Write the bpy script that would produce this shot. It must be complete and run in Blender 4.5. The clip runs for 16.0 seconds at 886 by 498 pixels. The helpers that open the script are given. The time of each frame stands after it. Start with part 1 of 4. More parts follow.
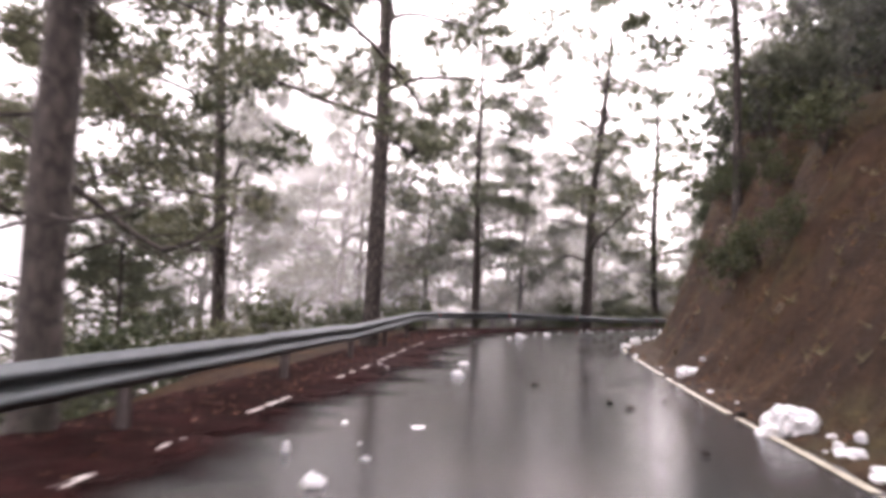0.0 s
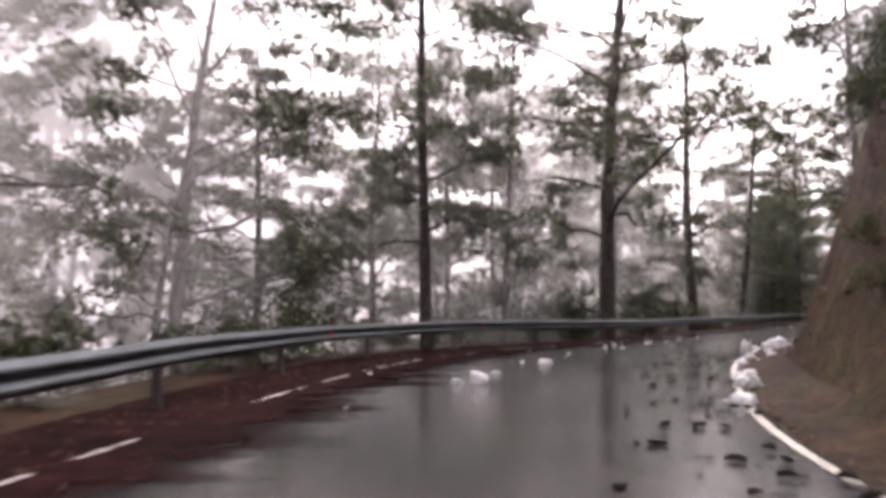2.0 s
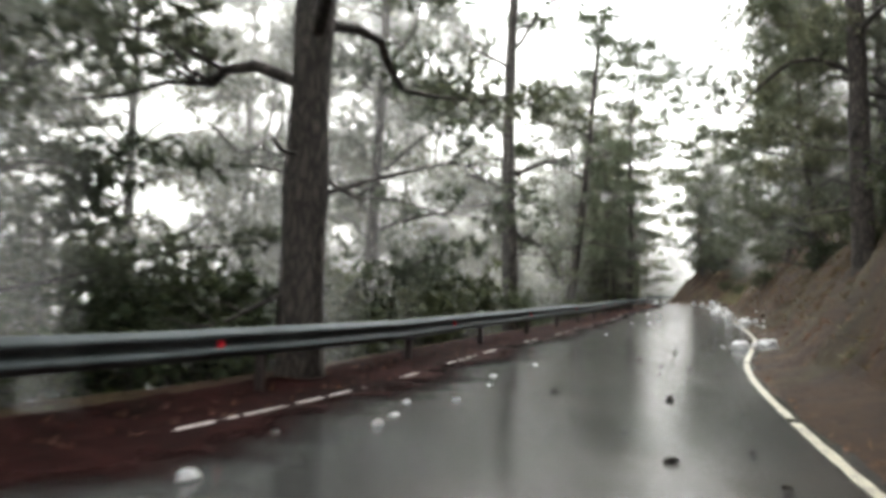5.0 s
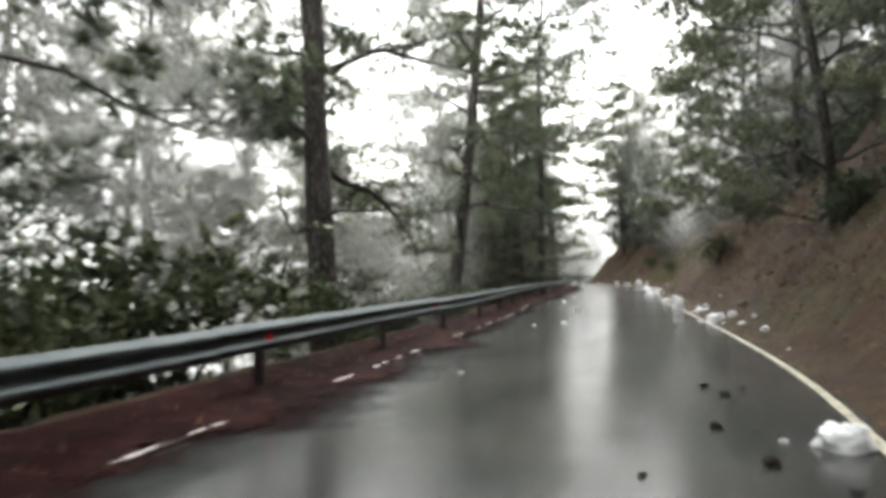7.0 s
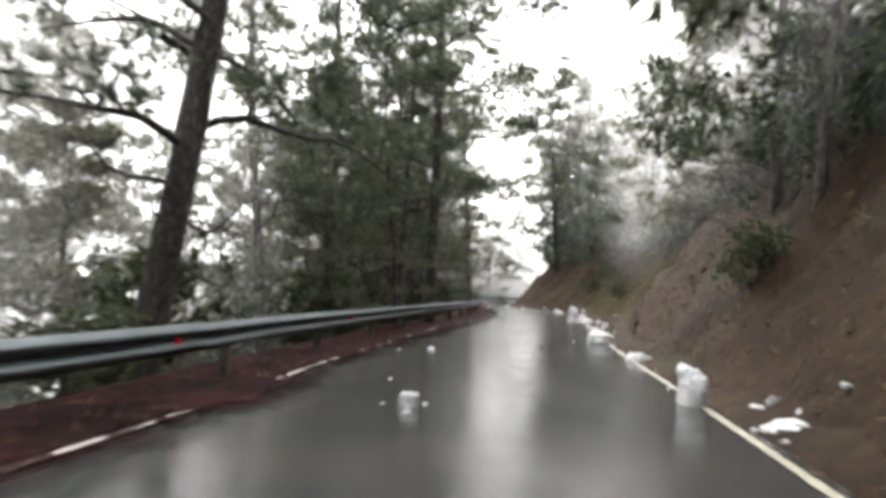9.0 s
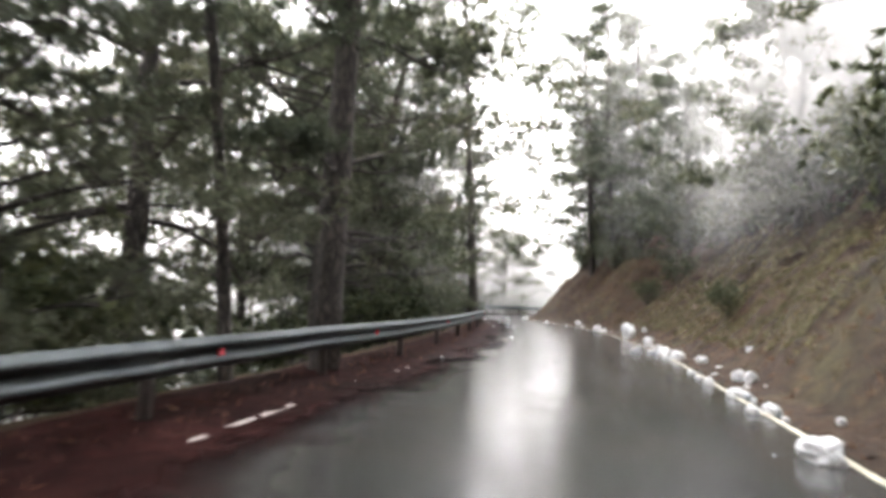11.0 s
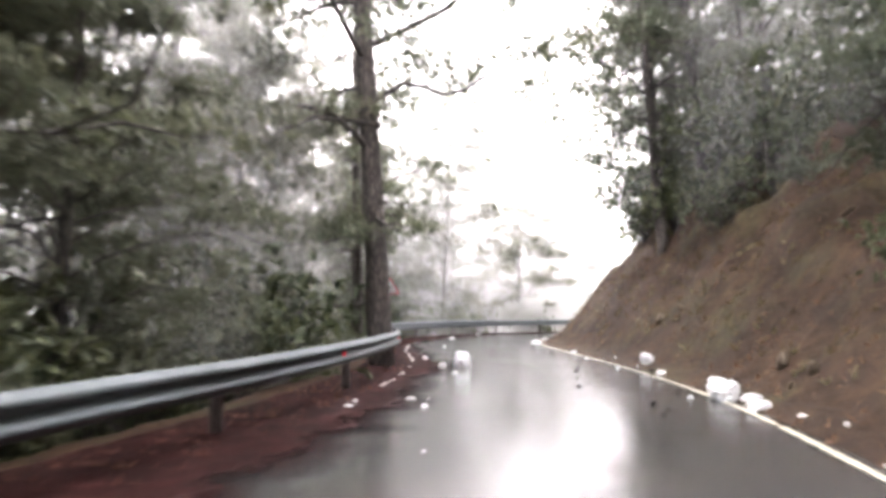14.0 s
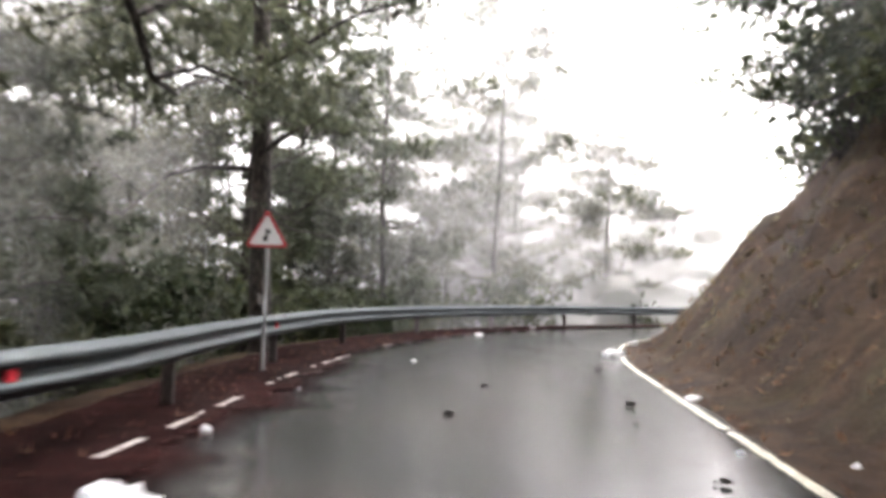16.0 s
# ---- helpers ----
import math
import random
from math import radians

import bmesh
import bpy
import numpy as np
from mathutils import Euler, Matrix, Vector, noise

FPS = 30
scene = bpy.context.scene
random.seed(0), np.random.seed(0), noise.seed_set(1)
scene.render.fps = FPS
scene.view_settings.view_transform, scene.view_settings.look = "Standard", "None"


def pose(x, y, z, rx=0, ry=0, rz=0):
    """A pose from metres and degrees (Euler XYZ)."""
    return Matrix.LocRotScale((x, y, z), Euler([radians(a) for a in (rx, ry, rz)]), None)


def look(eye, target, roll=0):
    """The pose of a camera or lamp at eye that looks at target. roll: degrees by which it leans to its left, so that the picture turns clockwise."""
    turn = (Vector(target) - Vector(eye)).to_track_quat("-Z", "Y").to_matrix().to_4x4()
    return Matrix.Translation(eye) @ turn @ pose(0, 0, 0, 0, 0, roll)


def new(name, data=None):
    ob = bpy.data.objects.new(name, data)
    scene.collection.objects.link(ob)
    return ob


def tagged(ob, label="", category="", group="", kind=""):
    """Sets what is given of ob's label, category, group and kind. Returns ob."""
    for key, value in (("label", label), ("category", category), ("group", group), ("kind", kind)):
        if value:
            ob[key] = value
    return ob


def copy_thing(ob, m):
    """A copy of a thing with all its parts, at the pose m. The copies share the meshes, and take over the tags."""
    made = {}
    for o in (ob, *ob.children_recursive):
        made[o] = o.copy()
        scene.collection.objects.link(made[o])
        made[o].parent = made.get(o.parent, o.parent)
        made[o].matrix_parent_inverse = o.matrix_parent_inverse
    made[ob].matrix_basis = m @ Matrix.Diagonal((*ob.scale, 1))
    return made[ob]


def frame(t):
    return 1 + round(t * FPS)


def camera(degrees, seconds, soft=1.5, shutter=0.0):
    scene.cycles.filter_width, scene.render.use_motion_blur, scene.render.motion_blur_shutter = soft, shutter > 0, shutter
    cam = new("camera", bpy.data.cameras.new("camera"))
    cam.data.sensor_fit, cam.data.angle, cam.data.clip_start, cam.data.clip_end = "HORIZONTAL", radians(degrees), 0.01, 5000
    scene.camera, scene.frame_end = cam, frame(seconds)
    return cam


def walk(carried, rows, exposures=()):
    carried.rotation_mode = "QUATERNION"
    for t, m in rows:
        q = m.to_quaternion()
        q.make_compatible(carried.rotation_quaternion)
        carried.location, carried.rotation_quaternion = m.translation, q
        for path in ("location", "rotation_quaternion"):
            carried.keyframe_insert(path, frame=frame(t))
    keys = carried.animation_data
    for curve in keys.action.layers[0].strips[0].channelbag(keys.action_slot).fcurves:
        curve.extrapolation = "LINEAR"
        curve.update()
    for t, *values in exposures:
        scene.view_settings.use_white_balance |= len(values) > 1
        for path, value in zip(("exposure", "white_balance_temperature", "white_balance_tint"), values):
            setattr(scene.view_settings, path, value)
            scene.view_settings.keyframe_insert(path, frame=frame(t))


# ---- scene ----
cam = camera(65.0, 16.0, soft=4.0, shutter=0.4)
EXPOSURE = [(0.0, 1.88, 6600, 27), (1.0, 1.56, 6600, 27), (2.5, 1.48, 6600, 27), (4.0, 1.5, 6480, 17), (5.2, 1.83, 6370, 4), (7.3, 1.84, 6350, 4),
            (9.2, 1.97, 6350, 9), (11.5, 2.48, 6390, 12), (13.5, 2.97, 6420, 17), (14.5, 2.97, 6420, 16), (15.0, 2.84, 6420, 15), (16.0, 2.58, 6430, 14)]
PATH = [
    (0, (3.778, -2.136, 1.214), (3.547, -0.155, 1.366), 2.4),
    (0.5, (4.025, 1.37, 1.19), (3.788, 3.35, 1.34), 2.3),
    (1, (4.128, 4.87, 1.177), (3.845, 6.842, 1.348), 2.0),
    (1.5, (4.28, 8.346, 1.164), (3.99, 10.316, 1.357), 1.1),
    (2, (4.47, 11.815, 1.198), (4.231, 13.794, 1.366), 0.0),
    (2.5, (4.721, 15.126, 1.185), (4.537, 17.112, 1.335), -1.2),
    (3, (5.086, 18.237, 1.18), (5.004, 20.229, 1.334), -1.7),
    (3.5, (5.603, 21.334, 1.196), (5.625, 23.329, 1.331), -0.7),
    (4, (6.365, 24.25, 1.207), (6.499, 26.244, 1.288), 0.6),
    (4.5, (7.114, 26.977, 1.216), (7.326, 28.962, 1.342), 0.3),
    (5, (8.014, 29.541, 1.215), (8.3, 31.517, 1.328), 1.2),
    (5.2, (8.43, 30.651, 1.211), (8.751, 32.622, 1.325), 0.1),
    (7.3, (13.829, 41.751, 1.206), (14.387, 43.67, 1.277), -0.2),
    (7.5, (14.325, 42.874, 1.194), (14.926, 44.78, 1.272), 0.1),
    (8, (16.126, 46.144, 1.198), (16.78, 48.032, 1.29), 1.2),
    (8.5, (18.24, 49.54, 1.206), (18.915, 51.42, 1.312), 2.7),
    (9, (20.233, 52.928, 1.199), (20.91, 54.806, 1.318), 2.6),
    (9.2, (20.964, 54.261, 1.19), (21.634, 56.141, 1.321), 1.7),
    (11.3, (27.8, 68.4, 1.194), (28.412, 70.299, 1.335), 3.0),
    (11.5, (28.558, 69.813, 1.19), (29.16, 71.715, 1.335), 1.8),
    (12, (30.575, 73.432, 1.203), (31.158, 75.338, 1.37), 1.0),
    (12.5, (32.511, 76.999, 1.198), (33.103, 78.904, 1.342), 0.9),
    (13, (34.298, 80.29, 1.198), (34.822, 82.216, 1.328), 1.2),
    (13.5, (36.091, 83.709, 1.201), (36.61, 85.631, 1.387), 0.3),
    (14, (37.826, 86.862, 1.189), (38.321, 88.791, 1.369), 0.2),
    (14.5, (39.49, 90.034, 1.183), (39.925, 91.979, 1.351), 0.5),
    (15, (40.872, 92.958, 1.205), (41.239, 94.917, 1.381), 1.3),
    (15.5, (42.027, 95.721, 1.201), (42.323, 97.693, 1.362), 1.1),
    (16, (43.016, 98.256, 1.185), (43.221, 100.242, 1.305), 1.5),
]
walk(cam, [(t, look(eye, target, roll)) for t, eye, target, roll in PATH], EXPOSURE)
scene.cycles.transparent_max_bounces = 32

# ---- light ----
world = bpy.data.worlds.new("overcast_sky")
scene.world = world
world.use_nodes = True
wn, wl = world.node_tree.nodes, world.node_tree.links
sky = wn.new("ShaderNodeTexSky")
sky.sky_type, sky.sun_disc = "NISHITA", False
sky.sun_elevation, sky.sun_rotation = radians(38), radians(25)
sky.air_density, sky.dust_density = 1.0, 4.0
grey = wn.new("ShaderNodeHueSaturation")
grey.inputs["Saturation"].default_value = 0.12
wl.new(sky.outputs[0], grey.inputs["Color"])
cloud = wn.new("ShaderNodeMixRGB")
cloud.inputs[0].default_value = 0.6
cloud.inputs[2].default_value = (15.0, 15.0, 15.2, 1)
wl.new(grey.outputs[0], cloud.inputs[1])
wn["Background"].inputs["Strength"].default_value = 0.1
wl.new(cloud.outputs[0], wn["Background"].inputs["Color"])

sun = new("sun", bpy.data.lights.new("sun", "SUN"))
sun.data.energy, sun.data.angle, sun.data.color = 1.3, radians(40), (1.0, 0.97, 0.93)
sun.matrix_world = look((40, 90, 60), (20, 45, 0))


# ---- materials ----
def material(name, rough=0.8):
    m = bpy.data.materials.new(name)
    m.use_nodes = True
    b = m.node_tree.nodes["Principled BSDF"]
    b.inputs["Roughness"].default_value = rough
    return m, m.node_tree.nodes, m.node_tree.links, b


def coords(n, l, scale):
    tc, mp = n.new("ShaderNodeTexCoord"), n.new("ShaderNodeMapping")
    mp.inputs["Scale"].default_value = scale if isinstance(scale, tuple) else (scale,) * 3
    l.new(tc.outputs["Object"], mp.inputs[0])
    return mp.outputs[0]


def noise_tex(n, l, at, scale, detail=6, rough=0.6):
    t = n.new("ShaderNodeTexNoise")
    t.inputs["Scale"].default_value, t.inputs["Detail"].default_value, t.inputs["Roughness"].default_value = scale, detail, rough
    l.new(at, t.inputs["Vector"])
    return t.outputs["Fac"]


def ramp(n, l, fac, stops):
    r = n.new("ShaderNodeValToRGB")
    while len(r.color_ramp.elements) < len(stops):
        r.color_ramp.elements.new(0.5)
    for e, (p, c) in zip(r.color_ramp.elements, stops):
        e.position, e.color = p, (*c, 1) if len(c) == 3 else c
    l.new(fac, r.inputs[0])
    return r.outputs[0]


def mixed(n, l, fac, a, b, kind="MIX"):
    m = n.new("ShaderNodeMixRGB")
    m.blend_type = kind
    for k, v in ((0, fac), (1, a), (2, b)):
        if isinstance(v, (int, float)):
            m.inputs[k].default_value = v
        elif isinstance(v, tuple):
            m.inputs[k].default_value = (*v, 1)
        else:
            l.new(v, m.inputs[k])
    return m.outputs[0]


def bump(n, l, b, height, strength, distance=0.02):
    t = n.new("ShaderNodeBump")
    t.inputs["Strength"].default_value, t.inputs["Distance"].default_value = strength, distance
    l.new(height, t.inputs["Height"])
    l.new(t.outputs[0], b.inputs["Normal"])


def grey3(v):
    return (v, v, v)


def make_asphalt():
    m, n, l, b = material("wet_asphalt", 0.3)
    at = coords(n, l, 1.0)
    grain, patch, long = noise_tex(n, l, at, 90, 3), noise_tex(n, l, at, 0.55, 5), noise_tex(n, l, at, 2.6, 5)
    base = ramp(n, l, grain, [(0.3, grey3(0.020)), (0.7, (0.054, 0.054, 0.052))])
    brown = ramp(n, l, patch, [(0.42, (0, 0, 0)), (0.72, grey3(0.5))])
    l.new(mixed(n, l, brown, base, (0.062, 0.05, 0.042)), b.inputs["Base Color"])
    wet = mixed(n, l, 0.55, patch, long)
    l.new(ramp(n, l, wet, [(0.36, grey3(0.10)), (0.5, grey3(0.16)), (0.68, grey3(0.26))]), b.inputs["Roughness"])
    b.inputs["Specular IOR Level"].default_value = 0.2
    bump(n, l, b, mixed(n, l, 0.25, grain, long), 0.06, 0.01)
    return m


def make_soil(name, dark, mid, pale, rough=0.75, fine=26, strength=0.8, gloss=0.12, moss=0.0):
    m, n, l, b = material(name, rough)
    at = coords(n, l, 1.0)
    big, small = noise_tex(n, l, at, 0.7, 8, 0.65), noise_tex(n, l, at, fine, 5, 0.7)
    v = n.new("ShaderNodeTexVoronoi")
    v.inputs["Scale"].default_value = 9
    l.new(at, v.inputs["Vector"])
    c1 = ramp(n, l, big, [(0.3, dark), (0.52, mid), (0.75, pale)])
    c2 = ramp(n, l, small, [(0.35, grey3(0.45)), (0.7, grey3(1.25))])
    c1 = mixed(n, l, ramp(n, l, noise_tex(n, l, at, 0.33, 7, 0.7), [(0.5, grey3(0)), (0.66, grey3(moss))]), c1, (0.075, 0.075, 0.03))
    clump = noise_tex(n, l, at, 4.5, 5, 0.65)
    c1 = mixed(n, l, 1.0, c1, ramp(n, l, clump, [(0.35, grey3(0.55)), (0.65, grey3(1.3))]), "MULTIPLY")
    l.new(mixed(n, l, 1.0, c1, c2, "MULTIPLY"), b.inputs["Base Color"])
    b.inputs["Specular IOR Level"].default_value = gloss
    bump(n, l, b, mixed(n, l, 0.5, mixed(n, l, 0.12, small, v.outputs["Distance"]), clump), strength, 0.12 if moss else 0.06)
    return m


def make_bark():
    m, n, l, b = material("pine_bark", 0.85)
    at = coords(n, l, (1, 1, 0.28))
    v = n.new("ShaderNodeTexVoronoi")
    v.feature, v.inputs["Scale"].default_value = "DISTANCE_TO_EDGE", 13
    shift, wander = n.new("ShaderNodeVectorMath"), n.new("ShaderNodeTexNoise")
    shift.operation, wander.inputs["Scale"].default_value = "MULTIPLY_ADD", 9.0
    shift.inputs[1].default_value = (0.12, 0.12, 0.12)
    l.new(at, wander.inputs["Vector"])
    l.new(wander.outputs["Color"], shift.inputs[0])
    l.new(at, shift.inputs[2])
    l.new(shift.outputs[0], v.inputs["Vector"])
    fine, big = noise_tex(n, l, at, 30, 6, 0.7), noise_tex(n, l, at, 1.6, 4)
    plates = ramp(n, l, v.outputs["Distance"], [(0.02, (0.032, 0.0256, 0.0224)), (0.16, (0.0704, 0.0576, 0.0496)), (0.4, (0.109, 0.0896, 0.0768))])
    tone = ramp(n, l, fine, [(0.3, grey3(0.55)), (0.7, grey3(1.2))])
    c = mixed(n, l, 1.0, plates, tone, "MULTIPLY")
    moss = ramp(n, l, big, [(0.55, grey3(0)), (0.75, grey3(0.45))])
    l.new(mixed(n, l, moss, c, (0.085, 0.09, 0.06)), b.inputs["Base Color"])
    bump(n, l, b, mixed(n, l, 0.3, v.outputs["Distance"], fine), 1.0, 0.05)
    return m


def make_leaf(name, dark, mid, pale):
    m, n, l, b = material(name, 0.55)
    g, o = n.new("ShaderNodeNewGeometry"), n.new("ShaderNodeObjectInfo")
    at = coords(n, l, 1.0)
    big = noise_tex(n, l, at, 0.5, 3)
    mix = mixed(n, l, 0.5, g.outputs["Random Per Island"], big)
    c = ramp(n, l, mix, [(0.2, dark), (0.5, mid), (0.85, pale)])
    tone = ramp(n, l, o.outputs["Random"], [(0, (0.8, 0.85, 0.8)), (1, (1.2, 1.1, 1.0))])
    c = mixed(n, l, 1.0, c, tone, "MULTIPLY")
    l.new(c, b.inputs["Base Color"])
    b.inputs["Specular IOR Level"].default_value = 0.3
    through_leaf, both = n.new("ShaderNodeBsdfTranslucent"), n.new("ShaderNodeMixShader")
    both.inputs[0].default_value = 0.3
    l.new(mixed(n, l, 1.0, c, (1.2, 1.2, 0.95), "MULTIPLY"), through_leaf.inputs[0])
    l.new(b.outputs[0], both.inputs[1])
    l.new(through_leaf.outputs[0], both.inputs[2])
    l.new(both.outputs[0], n["Material Output"].inputs["Surface"])
    return m


def make_snow():
    m, n, l, b = material("old_snow", 0.55)
    at = coords(n, l, 1.0)
    big, fine = noise_tex(n, l, at, 5, 6), noise_tex(n, l, at, 45, 4)
    l.new(ramp(n, l, big, [(0.3, (0.62, 0.61, 0.6)), (0.55, (0.82, 0.82, 0.825)), (0.85, (0.88, 0.88, 0.89))]), b.inputs["Base Color"])
    b.inputs["Subsurface Weight"].default_value = 0.15
    b.inputs["Subsurface Radius"].default_value = (0.03, 0.035, 0.04)
    bump(n, l, b, mixed(n, l, 0.5, big, fine), 0.7, 0.03)
    return m


def make_steel(name="galvanised_steel", tone=1.0):
    m, n, l, b = material(name, 0.38)
    at = coords(n, l, 1.0)
    big, fine = noise_tex(n, l, at, 1.8, 5), noise_tex(n, l, at, 60, 3)
    l.new(ramp(n, l, big, [(p, tuple(tone * c for c in rgb)) for p, rgb in ((0.3, (0.055, 0.066, 0.069)), (0.6, (0.092, 0.105, 0.11)), (0.8, (0.14, 0.153, 0.158)))]), b.inputs["Base Color"])
    l.new(ramp(n, l, mixed(n, l, 0.3, big, fine), [(0.3, grey3(0.45)), (0.7, grey3(0.65))]), b.inputs["Roughness"])
    b.inputs["Metallic"].default_value = 0.25
    b.inputs["Specular IOR Level"].default_value = 0.2
    bump(n, l, b, fine, 0.08, 0.004)
    return m


def make_paint(name, colour, worn, rough=0.45, low=0.42, high=0.6):
    m, n, l, b = material(name, rough)
    at = coords(n, l, 1.0)
    fac = mixed(n, l, 0.5, noise_tex(n, l, at, 5, 6, 0.7), noise_tex(n, l, at, 40, 4))
    l.new(ramp(n, l, fac, [(low, colour), (high, worn)]), b.inputs["Base Color"])
    bump(n, l, b, fac, 0.1, 0.005)
    return m


def make_mist(name, share):
    m = bpy.data.materials.new(name)
    m.use_nodes = True
    n, l = m.node_tree.nodes, m.node_tree.links
    n.remove(n["Principled BSDF"])
    clear, white, behind, body, out = (n.new("ShaderNode" + k) for k in ("BsdfTransparent", "BsdfDiffuse", "BsdfTranslucent", "AddShader", "MixShader"))
    white.inputs[0].default_value = behind.inputs[0].default_value = (0.93, 0.91, 0.90, 1)
    # Shading normals are forced vertical, so both faces brighten with the overhead sky.
    for shader, z in ((white, 1.0), (behind, -1.0)):
        up = n.new("ShaderNodeCombineXYZ")
        up.inputs["Z"].default_value = z
        l.new(up.outputs[0], shader.inputs["Normal"])
    l.new(white.outputs[0], body.inputs[0])
    l.new(behind.outputs[0], body.inputs[1])
    at = coords(n, l, (1, 1, 1.6))
    drift = ramp(n, l, noise_tex(n, l, at, 0.07, 2, 0.4), [(0.25, grey3(0.6 * share)), (0.5, grey3(share)), (0.75, grey3(1.4 * share))])
    thin = n.new("ShaderNodeAttribute")
    thin.attribute_name = "cover"
    drift = mixed(n, l, 1.0, drift, thin.outputs["Color"], "MULTIPLY")
    parts, fade = n.new("ShaderNodeSeparateXYZ"), n.new("ShaderNodeMapRange")
    fade.inputs["From Min"].default_value, fade.inputs["From Max"].default_value = 40.0, 22.0
    l.new(coords(n, l, 1.0), parts.inputs[0])
    l.new(parts.outputs["Z"], fade.inputs["Value"])
    l.new(mixed(n, l, 1.0, drift, fade.outputs[0], "MULTIPLY"), out.inputs[0])
    l.new(clear.outputs[0], out.inputs[1])
    l.new(body.outputs[0], out.inputs[2])
    l.new(out.outputs[0], n["Material Output"].inputs["Surface"])
    return m


def make_haze():
    m = bpy.data.materials.new("glowing_white_backdrop")
    m.use_nodes = True
    n, l = m.node_tree.nodes, m.node_tree.links
    n.remove(n["Principled BSDF"])
    # The backdrop shines by itself: its emission stands in for bright fog.
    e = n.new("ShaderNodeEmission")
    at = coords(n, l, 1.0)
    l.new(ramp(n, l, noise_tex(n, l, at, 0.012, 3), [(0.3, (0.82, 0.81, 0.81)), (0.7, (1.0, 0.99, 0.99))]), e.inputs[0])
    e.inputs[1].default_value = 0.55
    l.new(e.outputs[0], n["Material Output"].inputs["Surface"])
    return m


MIST = make_mist("mist", 0.28)
VEIL = make_mist("mist_veil", 0.12)
THIN_VEIL = make_mist("thin_mist_veil", 0.1)
HILL_VEIL = make_mist("hill_mist_veil", 0.16)
DENSE_VEIL = make_mist("dense_hill_mist_veil", 0.26)
END_VEIL = make_mist("dense_mist_veil", 0.18)
HAZE = make_haze()
ASPHALT = make_asphalt()
EARTH = make_soil("bank_earth", (0.0256, 0.0131, 0.00672), (0.0528, 0.028, 0.0136), (0.088, 0.0496, 0.0248), moss=0.5)
MUD = make_soil("red_mud", (0.008, 0.00368, 0.00336), (0.0224, 0.00752, 0.00688), (0.0448, 0.0147, 0.0136), 0.7, 38, 0.5, 0.02)
ROCK = make_soil("bank_stone", (0.112, 0.088, 0.064), (0.184, 0.144, 0.104), (0.288, 0.24, 0.176), 0.8, 14, 0.6)
CLOD = make_soil("wet_clod", (0.0128, 0.0096, 0.008), (0.024, 0.0176, 0.0144), (0.0448, 0.0336, 0.0256), 0.7, 30, 0.8, 0.06)
BARK = make_bark()
NEEDLES = make_leaf("pine_needles", (0.062, 0.071, 0.054), (0.106, 0.119, 0.086), (0.16, 0.17, 0.128))
SHRUB = make_leaf("shrub_leaves", (0.0384, 0.0496, 0.0304), (0.0688, 0.0848, 0.048), (0.12, 0.136, 0.0768))
LITTER = make_leaf("needle_litter", (0.08, 0.0416, 0.0288), (0.16, 0.08, 0.0544), (0.272, 0.16, 0.112))
GRASS = make_leaf("dry_grass", (0.112, 0.0992, 0.0672), (0.192, 0.171, 0.112), (0.304, 0.272, 0.189))
SCRUB = make_leaf("bank_scrub", (0.0512, 0.0368, 0.0208), (0.096, 0.0704, 0.0368), (0.152, 0.12, 0.0608))
SNOW = make_snow()


def thin_out(m):
    """Lets the mud break up into a film towards its edge."""
    n, l = m.node_tree.nodes, m.node_tree.links
    b = n["Principled BSDF"]
    a, add, clear, both = n.new("ShaderNodeAttribute"), n.new("ShaderNodeMath"), n.new("ShaderNodeBsdfTransparent"), n.new("ShaderNodeMixShader")
    a.attribute_name = "cover"
    at = coords(n, l, 1.0)
    l.new(a.outputs["Fac"], add.inputs[0])
    l.new(mixed(n, l, 0.5, noise_tex(n, l, at, 1.6, 6, 0.7), noise_tex(n, l, at, 11, 5, 0.7)), add.inputs[1])
    l.new(ramp(n, l, add.outputs[0], [(0.5, grey3(0)), (0.85, grey3(1))]), both.inputs[0])
    l.new(clear.outputs[0], both.inputs[1])
    l.new(b.outputs[0], both.inputs[2])
    l.new(both.outputs[0], n["Material Output"].inputs["Surface"])


thin_out(MUD)
STEEL = make_steel()
YELLOWISH = make_paint("line_paint", (0.496, 0.456, 0.344), (0.096, 0.0832, 0.0672), 0.45, 0.44, 0.62)
# Posts vary between two dark browns, browner than the beams.
POST = make_paint("dark_brown_post_steel", (0.072, 0.0576, 0.0528), (0.0352, 0.0224, 0.0192), 0.6)
WHITE = make_paint("white_line_paint", (0.54, 0.495, 0.465), (0.075, 0.0525, 0.045), 0.4, 0.44, 0.6)
SIGN_WHITE = make_paint("sign_white", (0.75, 0.75, 0.74), (0.6, 0.6, 0.58), 0.35, 0.5, 0.9)
SIGN_GREY = make_paint("galvanised_sign_post", (0.33, 0.34, 0.34), (0.22, 0.22, 0.22), 0.45, 0.5, 0.9)
SIGN_RED = make_paint("sign_red", (0.45, 0.03, 0.035), (0.32, 0.03, 0.03), 0.35, 0.5, 0.9)
SIGN_BLACK = make_paint("sign_black", (0.02, 0.02, 0.02), (0.04, 0.04, 0.04), 0.4, 0.5, 0.9)
REFLECT = make_paint("red_reflector", (0.75, 0.03, 0.05), (0.55, 0.02, 0.03), 0.2, 0.5, 0.9)


